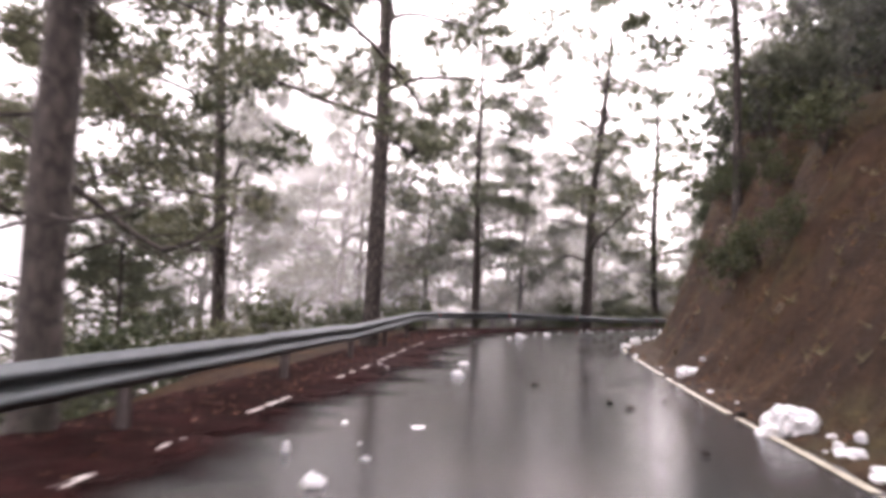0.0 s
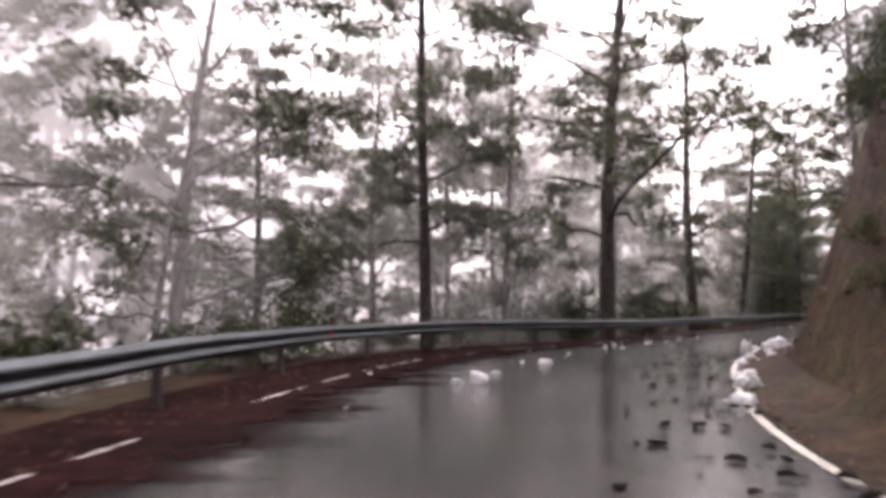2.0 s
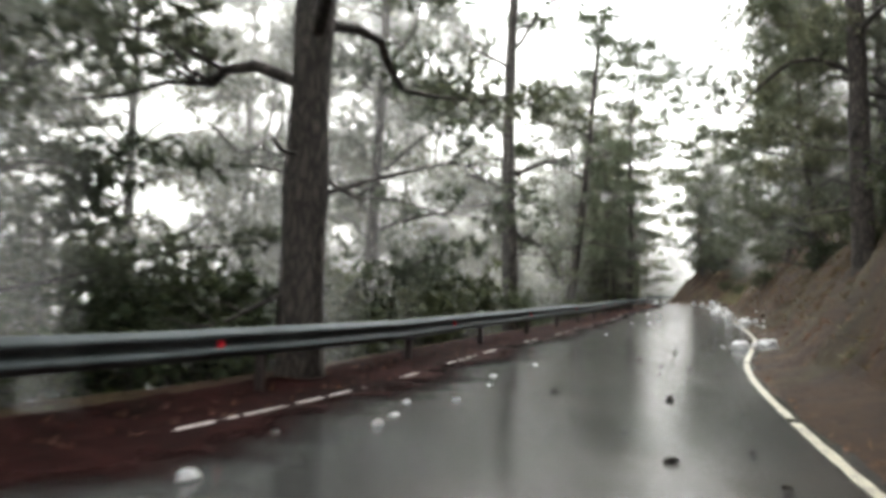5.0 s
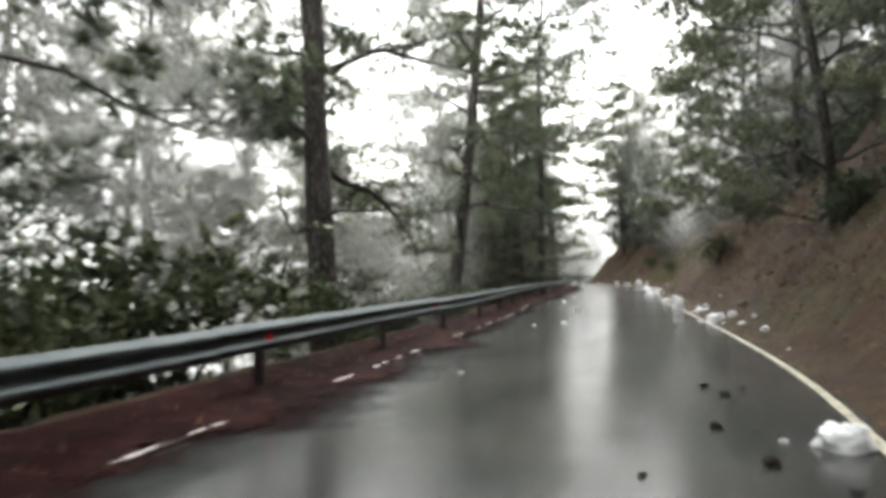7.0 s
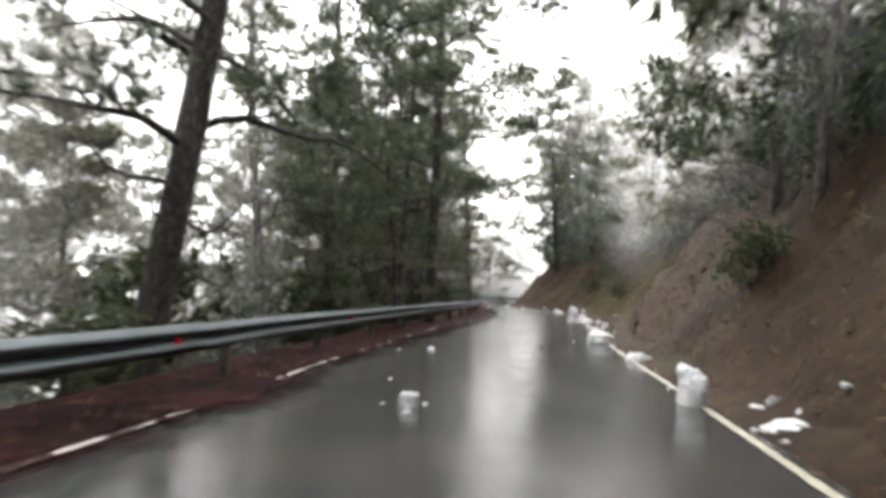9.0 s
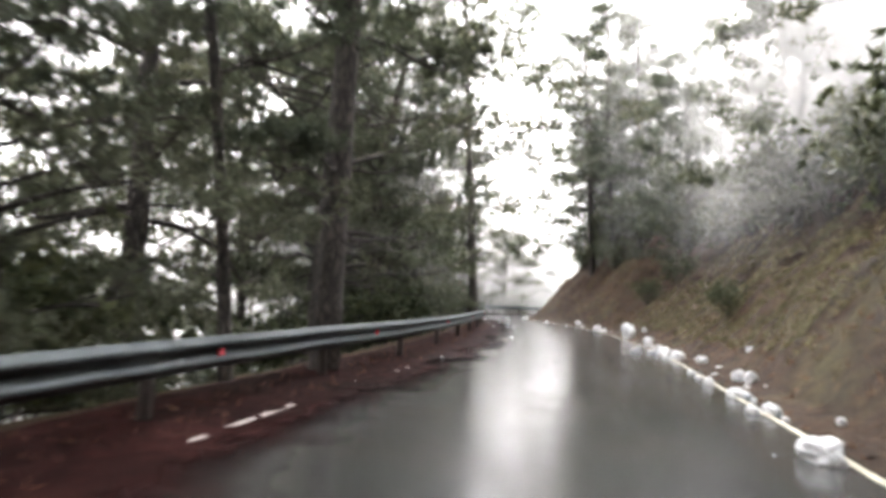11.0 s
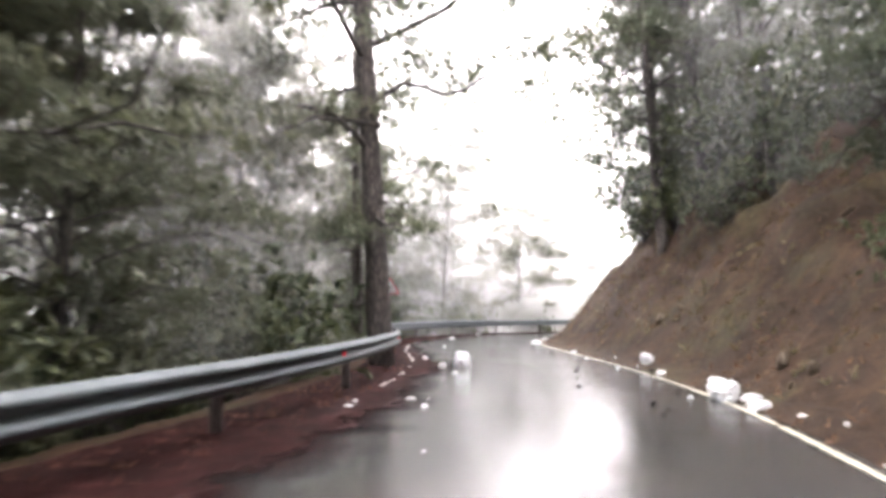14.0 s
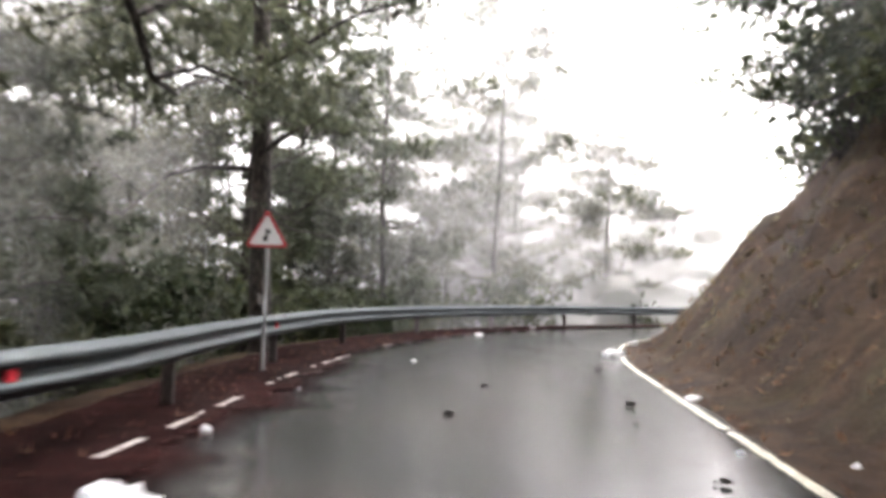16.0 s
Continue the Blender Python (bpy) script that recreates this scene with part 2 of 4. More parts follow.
# ---- plan ----
def spline(points, step=0.5):
    """A smooth curve through the points, in even steps."""
    p = np.array(points, float)
    p = np.vstack([2 * p[0] - p[1], p, 2 * p[-1] - p[-2]])
    out = []
    for a, b, c, d in zip(p, p[1:], p[2:], p[3:]):
        for u in np.linspace(0, 1, 24, endpoint=False):
            out.append(0.5 * (2 * b + (c - a) * u + (2 * a - 5 * b + 4 * c - d) * u**2 + (3 * b - a - 3 * c + d) * u**3))
    out = np.array(out + [p[-2]])
    s = np.r_[0, np.cumsum(np.hypot(*np.diff(out, axis=0).T))]
    even = np.arange(0, s[-1], step)
    return np.stack([np.interp(even, s, out[:, k]) for k in (0, 1)], 1)


def side(curve):
    """The unit normals to the right of a curve."""
    d = np.gradient(curve, axis=0)
    d /= np.hypot(d[:, 0], d[:, 1])[:, None]
    return np.stack([d[:, 1], -d[:, 0]], 1)


RIGHT = spline([(6.2, -60), (6.2, -15), (6.3, 5), (6.4, 10), (6.6, 15), (6.9, 19.5), (8.2, 25.2), (9.7, 29.6), (12.0, 35), (14.7, 40.3),
                (18.6, 46.2), (21.5, 51.3), (25.9, 59.6), (29.4, 66.4), (33.1, 73.1), (37.8, 81.6), (41.4, 89.3), (43.9, 95.3), (45.5, 101),
                (46.7, 106.5), (47.6, 110.4), (48.9, 114.0), (50.7, 116.6), (54, 119.0), (58.2, 121.2), (67, 125.6), (110, 147)])
LEFT = spline([(1.1, -60), (1.1, -15), (1.1, 3), (1.1, 10), (1.0, 17), (1.3, 23), (2.1, 27.5), (4.2, 31.9), (5.9, 34.3), (8.4, 38),
               (11.2, 43.3), (13.7, 47.7), (16.6, 52.9), (20.3, 59.6), (22.6, 64.3), (27.6, 73.6), (30.9, 79.2), (35.2, 87.5), (38.6, 95.1),
               (41.0, 102), (42.2, 108.5), (43.9, 114), (47.0, 118.6), (52.0, 122.6), (62.5, 128.3), (107.5, 152.2)])
gap = np.interp(LEFT[:, 1], [-60, 10, 17, 24, 30, 36, 44, 92, 98, 104, 112], [0.6, 0.55, 0.6, 1.05, 1.15, 0.8, 0.65, 0.65, 0.35, 0.35, 0.9])
RAIL = spline((LEFT - side(LEFT) * gap[:, None])[::4])
RAIL_TOP = 0.71


def rail_lift(y):
    """How much higher than usual the guard rail stands: it climbs on the outside of the bends."""
    return np.interp(y, [12, 20, 32, 40, 94, 100, 120], [0, 0.12, 0.12, 0, 0, 0.05, 0.05])


def nearest(curve, xy):
    """The distance of each place from a curve, positive to its right, and the y of the curve's nearest place."""
    d, y = np.empty(len(xy)), np.empty(len(xy))
    normal = side(curve)
    for k in range(0, len(xy), 4000):
        off = xy[k : k + 4000, None] - curve[None]
        far = np.hypot(off[..., 0], off[..., 1])
        j = far.argmin(1)
        i = np.arange(len(j))
        d[k : k + 4000] = far[i, j] * np.sign((off[i, j] * normal[j]).sum(1))
        y[k : k + 4000] = curve[j, 1]
    return d, y


def waves(x, y, wave, seed=0.0):
    """Smooth unevenness of about one unit."""
    out, a = 0, 1.0
    for k in range(4):
        t = 1.7 * k + seed
        out = out + a * np.sin((x * np.cos(t) + y * np.sin(t)) * 6.28 / wave + 2.1 * t + 1.3 * np.sin(y / wave * 2.3 + t)) * np.cos((y * np.cos(t) - x * np.sin(t)) * 5.1 / wave + t)
        a, wave = a * 0.55, wave * 0.47
    return out


def height(xy):
    """The ground's height: the cut bank to the right of the road, the drop beyond the guard rail to its left."""
    xy = np.asarray(xy, float).reshape(-1, 2)
    dr, yr = nearest(RIGHT[::2], xy)
    dl, _ = nearest(RAIL[::2], xy)
    x, y = xy.T
    rough = waves(x, y, 3.2)
    big = waves(x, y, 13.0, 2.0)
    steep = np.interp(yr, [-60, 5, 13, 20, 30, 36, 45, 75, 84, 92, 98, 120], [1.3, 1.4, 2.3, 3.0, 3.0, 1.6, 1.25, 1.2, 0.85, 0.9, 1.05, 1.1])
    foot = np.interp(yr, [0, 14, 21, 35, 42], [0.55, 0.6, 1.1, 1.1, 0.6])
    up = np.clip(dr - foot - 0.12 * rough, 0, None)
    cut = np.interp(yr, [0, 10, 15, 20, 31, 38, 60, 120], [3.4, 3.6, 5.0, 6.5, 6.5, 5.0, 4.6, 5.5]) + 0.8 * big
    bank = np.minimum(steep * up, cut) + np.clip(up - cut / steep, 0, 34) * 0.62
    bank = bank * np.clip(1 + 0.07 * rough + 0.04 * waves(x, y, 1.4, 4.0), 0.5, 2) + np.clip(up, 0, 2) * 0.12 * rough + np.clip(up / 6, 0, 1) * 0.5 * big
    down = np.clip(-dl - np.interp(y, [6, 12, 34, 40, 70, 80], [1.0, 2.6, 2.6, 1.4, 1.0, 1.4]), 0, None)
    drop = -np.minimum(down * 0.52, 7 + down * 0.16) + np.clip(down / 3, 0, 1) * (0.18 * rough + 0.5 * big)
    drop = np.maximum(drop, -34 + 2 * big)
    z = np.where(dr > 0.25, bank, np.where(dl < 0, drop, 0.0))
    return z - 0.03


# ---- building ----
def mesh_of(name, verts, faces, mat, smooth=False):
    me = bpy.data.meshes.new(name)
    verts, faces = np.asarray(verts, np.float32), np.asarray(faces, np.int32)
    n = faces.shape[1]
    me.vertices.add(len(verts))
    me.vertices.foreach_set("co", verts.ravel())
    me.loops.add(faces.size)
    me.loops.foreach_set("vertex_index", faces.ravel())
    me.polygons.add(len(faces))
    me.polygons.foreach_set("loop_start", np.arange(0, faces.size, n, dtype=np.int32))
    me.polygons.foreach_set("use_smooth", np.full(len(faces), smooth))
    me.update(calc_edges=True)
    me.materials.append(mat)
    return me


def part(name, bm, mat, parent, label=""):
    """Links a bmesh, or a mesh, as one object under a thing or a part."""
    if isinstance(bm, bmesh.types.BMesh):
        me = bpy.data.meshes.new(name)
        bm.to_mesh(me)
        bm.free()
        me.materials.append(mat)
    else:
        me = bm
    ob = new(name, me)
    ob.parent = parent
    return tagged(ob, label)


def grid_faces(rows, cols, first=0):
    i, j = np.meshgrid(np.arange(rows - 1), np.arange(cols - 1), indexing="ij")
    a = (i * cols + j).ravel() + first
    return np.stack([a, a + 1, a + cols + 1, a + cols], 1)


def ribbon(name, profile, curve, mat, smooth=True):
    """A profile of (offset to the right, height) drawn along a curve."""
    n = side(curve)
    v = np.stack([np.c_[curve + n * o, np.full(len(curve), h)] for o, h in profile], 1)
    return mesh_of(name, v.reshape(-1, 3), grid_faces(len(curve), len(profile))[:, ::-1], mat, smooth)


def tube(points, radii, sides=8):
    """Verts and faces of a tapered tube."""
    p, r = np.asarray(points, float), np.asarray(radii, float)
    d = np.gradient(p, axis=0)
    d /= np.linalg.norm(d, axis=1)[:, None]
    ref = np.where(np.abs(d[:, 2:]) > 0.9, [[1.0, 0, 0]], [[0, 0, 1.0]])
    u = np.cross(d, ref)
    u /= np.linalg.norm(u, axis=1)[:, None]
    w = np.cross(d, u)
    a = np.linspace(0, 2 * np.pi, sides, endpoint=False)
    v = p[:, None] + r[:, None, None] * (np.cos(a)[None, :, None] * u[:, None] + np.sin(a)[None, :, None] * w[:, None])
    i, j = np.meshgrid(np.arange(len(p) - 1), np.arange(sides), indexing="ij")
    b = (i * sides + j).ravel()
    c = (i * sides + (j + 1) % sides).ravel()
    return v.reshape(-1, 3), np.stack([b, c, c + sides, b + sides], 1)


def joined(pieces):
    verts, faces, n = [], [], 0
    for v, f in pieces:
        verts.append(v)
        faces.append(f + n)
        n += len(v)
    return np.concatenate(verts), np.concatenate(faces)


# ---- ground, road ----
def spread(lo, hi, step, far):
    mid = np.arange(lo, hi + step, step)
    out, g = [], step
    while sum(out) < far:
        g *= 1.22
        out.append(g)
    wing = np.cumsum(out)
    return np.r_[lo - wing[::-1], mid, mid[-1] + wing]


def build_ground():
    gx, gy = spread(-30, 80, 0.55, 1500), spread(-12, 150, 0.55, 1500)
    x, y = np.meshgrid(gx, gy)
    xy = np.stack([x.ravel(), y.ravel()], 1)
    z = height(xy)
    ob = new("ground", mesh_of("ground", np.c_[xy, z], grid_faces(len(gy), len(gx)), EARTH, True))
    tagged(ob, "brown earth hillside cut by the road, dropping to a valley", "ground", kind="structure")


build_ground()


def build_road():
    i = np.array([np.hypot(*(LEFT - p).T).argmin() for p in RIGHT])
    l2, r2 = LEFT[i], RIGHT
    rows = []
    w = r2 - l2
    for f in np.linspace(-0.16, 1.06, 14):
        crown = 0.03 * np.clip(1 - (2 * f - 1) ** 2, 0, 1)
        rows.append(np.c_[l2 + w * f, np.full(len(r2), crown)])
    v = np.stack(rows, 1)
    ob = new("road", mesh_of("road", v.reshape(-1, 3), grid_faces(len(r2), 14)[:, ::-1], ASPHALT, True))
    tagged(ob, "narrow wet dark asphalt road with faint tyre tracks", "road", kind="structure")


build_road()


def along(curve, y):
    """The place and the right-hand normal of a curve where it passes y."""
    k = int(np.abs(curve[:, 1] - y).argmin())
    return curve[k], side(curve)[k]


def build_lines():
    r = RIGHT[(RIGHT[:, 1] > -40) & (RIGHT[:, 1] < 135)]
    fine = np.stack([np.interp(np.linspace(0, len(r) - 1, 4 * len(r)), np.arange(len(r)), r[:, k]) for k in (0, 1)], 1)
    rng = np.random.RandomState(3)
    pieces = []
    at = 0
    while at < len(fine) - 8:
        long = rng.randint(14, 60)
        seg = fine[at : at + long]
        if len(seg) > 3:
            n = side(seg)
            w = 0.042 + 0.012 * rng.rand(len(seg))
            v = np.stack([np.c_[seg - n * w[:, None], np.full(len(seg), 0.012)], np.c_[seg + n * w[:, None], np.full(len(seg), 0.012)]], 1)
            pieces.append((v.reshape(-1, 3), grid_faces(len(seg), 2)[:, ::-1]))
        at += long - 1 + (rng.randint(1, 5) if fine[min(at, len(fine) - 1), 1] < 42 else rng.randint(0, 2))
    v, f = joined(pieces)
    tagged(new("edge_line_right", mesh_of("edge_line_right", v, f, YELLOWISH)), "worn pale yellow edge line along the foot of the bank", "road marking", kind="structure")
    l = LEFT[(LEFT[:, 1] > -40) & (LEFT[:, 1] < 135)]
    fine = np.stack([np.interp(np.linspace(0, len(l) - 1, 5 * len(l)), np.arange(len(l)), l[:, k]) for k in (0, 1)], 1)
    pieces, at = [], 0
    while at < len(fine) - 8:
        long = rng.choice([5, 7, 9, 14, 22, 32])
        seg = fine[at : at + long]
        buried = 72 < seg[0, 1] < 96 and rng.rand() < 0.6
        if len(seg) > 3 and not buried:
            n = side(seg)
            w = 0.03 + 0.02 * rng.rand(len(seg))
            w[[0, -1]] *= 0.3
            v = np.stack([np.c_[seg - n * w[:, None], np.full(len(seg), 0.034)], np.c_[seg + n * w[:, None], np.full(len(seg), 0.034)]], 1)
            pieces.append((v.reshape(-1, 3), grid_faces(len(seg), 2)[:, ::-1]))
        at += long + rng.choice([3, 5, 8, 12, 20])
    v, f = joined(pieces)
    tagged(new("edge_line_left", mesh_of("edge_line_left", v, f, WHITE)), "white edge line broken up by red mud", "road marking", kind="structure")


build_lines()


def build_verges():
    """Red mud between the asphalt and the guard rail, and a dark strip of litter at the foot of the bank."""
    s = LEFT[(LEFT[:, 1] > -45) & (LEFT[:, 1] < 140)]
    s = np.stack([np.interp(np.arange(0, len(s) - 1, 0.4), np.arange(len(s)), s[:, k]) for k in (0, 1)], 1)
    n = side(s)
    y = s[:, 1]
    out = np.interp(y, [-60, 10, 17, 24, 30, 36, 44, 92, 98, 104, 112], [0.6, 0.55, 0.6, 1.05, 1.15, 0.8, 0.65, 0.65, 0.35, 0.35, 0.9]) + 0.75
    far = np.interp(y, [-40, 0, 10, 16, 26, 34, 42, 50, 66, 74, 86, 96, 106, 112], [0.7, 0.9, 1.5, 2.1, 2.1, 1.4, 1.2, 0.9, 0.8, 1.2, 1.3, 1.4, 1.0, 0.6])
    edge = far * (0.8 + 0.22 * waves(s[:, 0], y, 5.0, 1.0) + 0.2 * waves(s[:, 0], y, 1.1, 2.0))
    rows = []
    for f in np.linspace(0, 1, 22):
        p = s + n * (-out + (out + edge) * f)[:, None]
        lump = 0.009 * waves(p[:, 0], p[:, 1], 0.9, 3.0) + 0.008 * waves(p[:, 0], p[:, 1], 0.5, 1.0)
        z = 0.03 + 0.012 * np.clip(f, 0, 0.8) + lump * (1 - 0.7 * f) - 0.006 * f
        rows.append(np.c_[p, z])
    v = np.stack(rows, 1)
    mud = mesh_of("mud_shoulder", v.reshape(-1, 3), grid_faces(len(s), 22)[:, ::-1], MUD, True)
    cover = mud.attributes.new("cover", "FLOAT", "POINT")
    cover.data.foreach_set("value", np.tile(np.interp(np.linspace(0, 1, 22), [0, 0.5, 1], [1.0, 0.62, -0.1]), len(s)).astype(np.float32))
    tagged(new("mud_shoulder", mud),
           "wet red mud shoulder washed over the asphalt edge", "shoulder", kind="structure")
    s = RIGHT[(RIGHT[:, 1] > -45) & (RIGHT[:, 1] < 140)]
    n = side(s)
    edge = 0.06 + 0.07 * waves(s[:, 0], s[:, 1], 3.0, 5.0)
    rows = []
    for f in np.linspace(0, 1, 9):
        p = s + n * (edge + (0.95 - edge) * f)[:, None]
        z = 0.045 * np.clip(f * 4, 0, 1) - 0.012 + 0.02 * waves(p[:, 0], p[:, 1], 0.7, 2.0) * np.clip(f * 3, 0, 1) + 0.22 * f**2
        rows.append(np.c_[p, z])
    v = np.stack(rows, 1)
    tagged(new("verge", mesh_of("verge", v.reshape(-1, 3), grid_faces(len(s), 9)[:, ::-1], EARTH, True)),
           "strip of dark earth crumbled from the bank", "verge", kind="structure")


build_verges()


# ---- guard rail ----
def build_rail():
    rail = new("guard_rail")
    tagged(rail, "galvanised steel guard rail with a dented wave profile and red reflectors", "guard rail")
    c = RAIL[(RAIL[:, 1] > -14) & (RAIL[:, 1] < 133)]
    fine = np.stack([np.interp(np.arange(0, len(c) - 1, 0.5), np.arange(len(c)), c[:, k]) for k in (0, 1)], 1)
    n = side(fine)
    wave = [(-0.02, 0.0), (0.008, -0.003), (0.018, -0.016), (0.062, -0.048), (0.072, -0.062), (0.072, -0.088), (0.062, -0.102), (0.008, -0.135), (0.0, -0.155),
            (0.008, -0.175), (0.062, -0.208), (0.072, -0.222), (0.072, -0.248), (0.062, -0.262), (0.018, -0.294), (0.008, -0.307), (-0.02, -0.31)]
    front = [(o, RAIL_TOP + h) for o, h in wave]
    profile = front + [(o - 0.006, h) for o, h in front[::-1]]
    profile.append(profile[0])
    step = 16
    rng = np.random.RandomState(5)
    for k in range(0, len(fine) - 2, step):
        seg, m = fine[k : k + step + 1], n[k : k + step + 1]
        if len(seg) < 3:
            continue
        dip = 0.012 * rng.randn()
        v = np.stack([np.c_[seg + m * o, h + dip * 0.5 + rail_lift(seg[:, 1])] for o, h in profile], 1)
        part("beam", mesh_of("beam", v.reshape(-1, 3), grid_faces(len(seg), len(profile)), STEEL, True), STEEL, rail)
    post = bmesh.new()
    for a, b, w, d in (((0, 0), 0, 0.012, 0.11), ((0, 0.05), 0, 0.06, 0.01), ((0, -0.05), 0, 0.06, 0.01)):
        geo = bmesh.ops.create_cube(post, size=1)
        bmesh.ops.transform(post, matrix=Matrix.Translation((a[0], a[1], RAIL_TOP / 2 - 0.16)) @ Matrix.Diagonal((w, d, RAIL_TOP + 0.2, 1)), verts=geo["verts"])
    me = bpy.data.meshes.new("post")
    post.to_mesh(me)
    post.free()
    me.materials.append(POST)
    for k in range(4, len(fine) - 2, step):
        p, q = fine[k], n[k]
        ob = part("post", me, POST, rail)
        ob.matrix_basis = Matrix.Translation((p[0] - q[0] * 0.09, p[1] - q[1] * 0.09, float(rail_lift(p[1])))) @ Matrix.Rotation(math.atan2(q[1], q[0]) - math.pi / 2, 4, "Z")
    refl = bmesh.new()
    geo = bmesh.ops.create_cube(refl, size=1)
    bmesh.ops.transform(refl, matrix=Matrix.Diagonal((0.1, 0.03, 0.09, 1)), verts=geo["verts"])
    bmesh.ops.bevel(refl, geom=refl.edges[:], offset=0.008, segments=1, affect="EDGES")
    me = bpy.data.meshes.new("reflector")
    refl.to_mesh(me)
    refl.free()
    me.materials.append(REFLECT)
    for y in (25.5, 32.2, 37.0, 42.8, 48.0, 54.2, 60.7, 67.2, 73.6, 77.9, 84.0, 90.3, 97.1, 102.8, 109.0):
        p, q = along(fine, y)
        ob = part("reflector", me, REFLECT, rail, "small red reflector")
        ob.matrix_basis = Matrix.Translation((p[0] + q[0] * 0.03, p[1] + q[1] * 0.03, RAIL_TOP - 0.155 + float(rail_lift(p[1])))) @ Matrix.Rotation(math.atan2(q[1], q[0]) - math.pi / 2, 4, "Z")


build_rail()


# ---- trees ----
def bent(a, b, rng, sag=0.0, wander=0.12, n=9):
    """A wandering line from a to b."""
    a, b = np.array(a, float), np.array(b, float)
    u = np.linspace(0, 1, n)[:, None]
    long = np.linalg.norm(b - a)
    p = a + (b - a) * u
    for k in (1, 2, 3):
        p += np.sin(u * np.pi * k + rng.rand() * 6) * np.sin(u * np.pi * 0.5) * rng.randn(3) * wander * long / k / 3
    p[:, 2] += sag * long * np.sin(u[:, 0] * np.pi)
    return p


def blades(centres, aims, rng, count, length, width):
    """Tufts of pointed blades: three-cornered verts and faces."""
    c = np.repeat(centres, count, 0)
    d = np.repeat(aims, count, 0) * 0.55 + rng.randn(len(c), 3) * 0.62
    d /= np.linalg.norm(d, axis=1)[:, None] + 1e-6
    w = np.cross(d, rng.randn(len(c), 3))
    w /= np.linalg.norm(w, axis=1)[:, None] + 1e-6
    long = length * (0.6 + 0.7 * rng.rand(len(c), 1))
    wide = width * (0.6 + 0.7 * rng.rand(len(c), 1))
    v = np.stack([c + w * wide / 2, c - w * wide / 2, c + d * long], 1).reshape(-1, 3)
    return v, np.arange(len(v)).reshape(-1, 3)


def pine(seed, tall=17.0, thick=0.44, bare=0.36, reach=3.6, limbs=24, tufts=26, label="", dead=5, far=False, blade=(14, 0.2, 0.044)):
    """A pine: a rough tapered trunk, wandering limbs, and flat clouds of needle tufts at their ends."""
    rng = np.random.RandomState(seed)
    tree = new("pine_tree")
    tagged(tree, label or "tall wet pine with a bare dark trunk and ragged crown", "tree", "roadside pines")
    rings = 14 if far else 30
    stem = bent((0, 0, -0.9), (rng.randn() * 0.5, rng.randn() * 0.5, tall), rng, 0, 0.035, rings)
    stem[:2, :2] = 0
    u = np.linspace(0, 1, rings)
    r = thick / 2 * (1 - 0.86 * u**1.15) * (1 + 0.35 * np.exp(-u * 26)) * (1 + 0.035 * rng.randn(rings))
    v, f = tube(stem, r, 8 if far else 16)
    v += 0.02 * thick * rng.randn(*v.shape)
    part("trunk", mesh_of("trunk", v, f, BARK, True), BARK, tree)
    wood, centres, aims = [], [], []
    turn = rng.rand() * 6
    few = far or blade[0] < 9
    steps, edge, small = (5, 3, 3) if few else (8, 5, 3)
    for k in range(limbs + dead):
        is_dead = k >= limbs
        h = (bare + (0.97 - bare) * (k + rng.rand()) / limbs) if not is_dead else bare * (0.45 + 0.6 * rng.rand())
        h = min(h, 0.97)
        turn += 2.4 + rng.randn() * 0.5
        i = h * (rings - 1)
        at = stem[int(i)] + (stem[min(int(i) + 1, rings - 1)] - stem[int(i)]) * (i - int(i))
        q = max(0.0, (h - bare) / (1 - bare))
        long = reach * (0.35 + 0.9 * math.sin(max(0.08, min(1, 0.25 + q * 0.85)) * math.pi) ** 0.7) * (0.55 + 0.5 * rng.rand())
        rise = 0.05 + 0.55 * q + rng.randn() * 0.15
        if is_dead:
            long, rise = reach * (0.25 + 0.4 * rng.rand()), rng.randn() * 0.2 - 0.05
        end = at + long * np.array([math.cos(turn), math.sin(turn), rise])
        limb = bent(at, end, rng, -0.05 if is_dead else 0.06, 0.3, steps)
        thin = max(0.018, 0.16 * thick * (1 - 0.6 * q) * (0.5 + long / reach * 0.5)) * (0.6 if is_dead else 1)
        wood.append(tube(limb, thin * (1 - 0.82 * np.linspace(0, 1, steps)), edge))
        pads = [(end, 1.0)]
        for _ in range(rng.randint(4, 7) if long > 1 else 2):
            a = limb[rng.randint(max(2, steps // 3), steps)]
            way = (end - at) / long * 0.6 + rng.randn(3) * 0.6
            way[2] = way[2] * 0.7 if is_dead else abs(way[2]) * 0.5 + 0.05
            tip = a + way * long * (0.25 + 0.25 * rng.rand())
            wood.append(tube(bent(a, tip, rng, 0.05, 0.3, 3 if few else 4), thin * 0.42 * (1 - 0.8 * np.linspace(0, 1, 3 if few else 4)), small))
            pads.append((tip, 0.6 + 0.4 * rng.rand()))
        if is_dead:
            continue
        for spot, share in pads:
            m = max(4, int(tufts * share))
            size = (0.56 + 0.38 * rng.rand()) * (0.72 + 0.28 * share) * min(1.0, 0.55 + 0.2 * long)
            c = rng.randn(m, 3)
            c *= (rng.rand(m, 1) ** 0.5) / (np.linalg.norm(c, axis=1)[:, None] + 0.01)
            c = spot + c * (size, size, size * 0.42) + (0, 0, 0.1)
            centres.append(c)
            aims.append((c - spot) / (np.linalg.norm(c - spot, axis=1)[:, None] + 0.01) * 0.8 + (0, 0, 0.35))
    v, f = joined(wood)
    part("branchwork", mesh_of("branchwork", v, f, BARK, True), BARK, tree)["kind"] = "stuff"
    c, a = np.concatenate(centres), np.concatenate(aims)
    v, f = blades(c, a, rng, *blade)
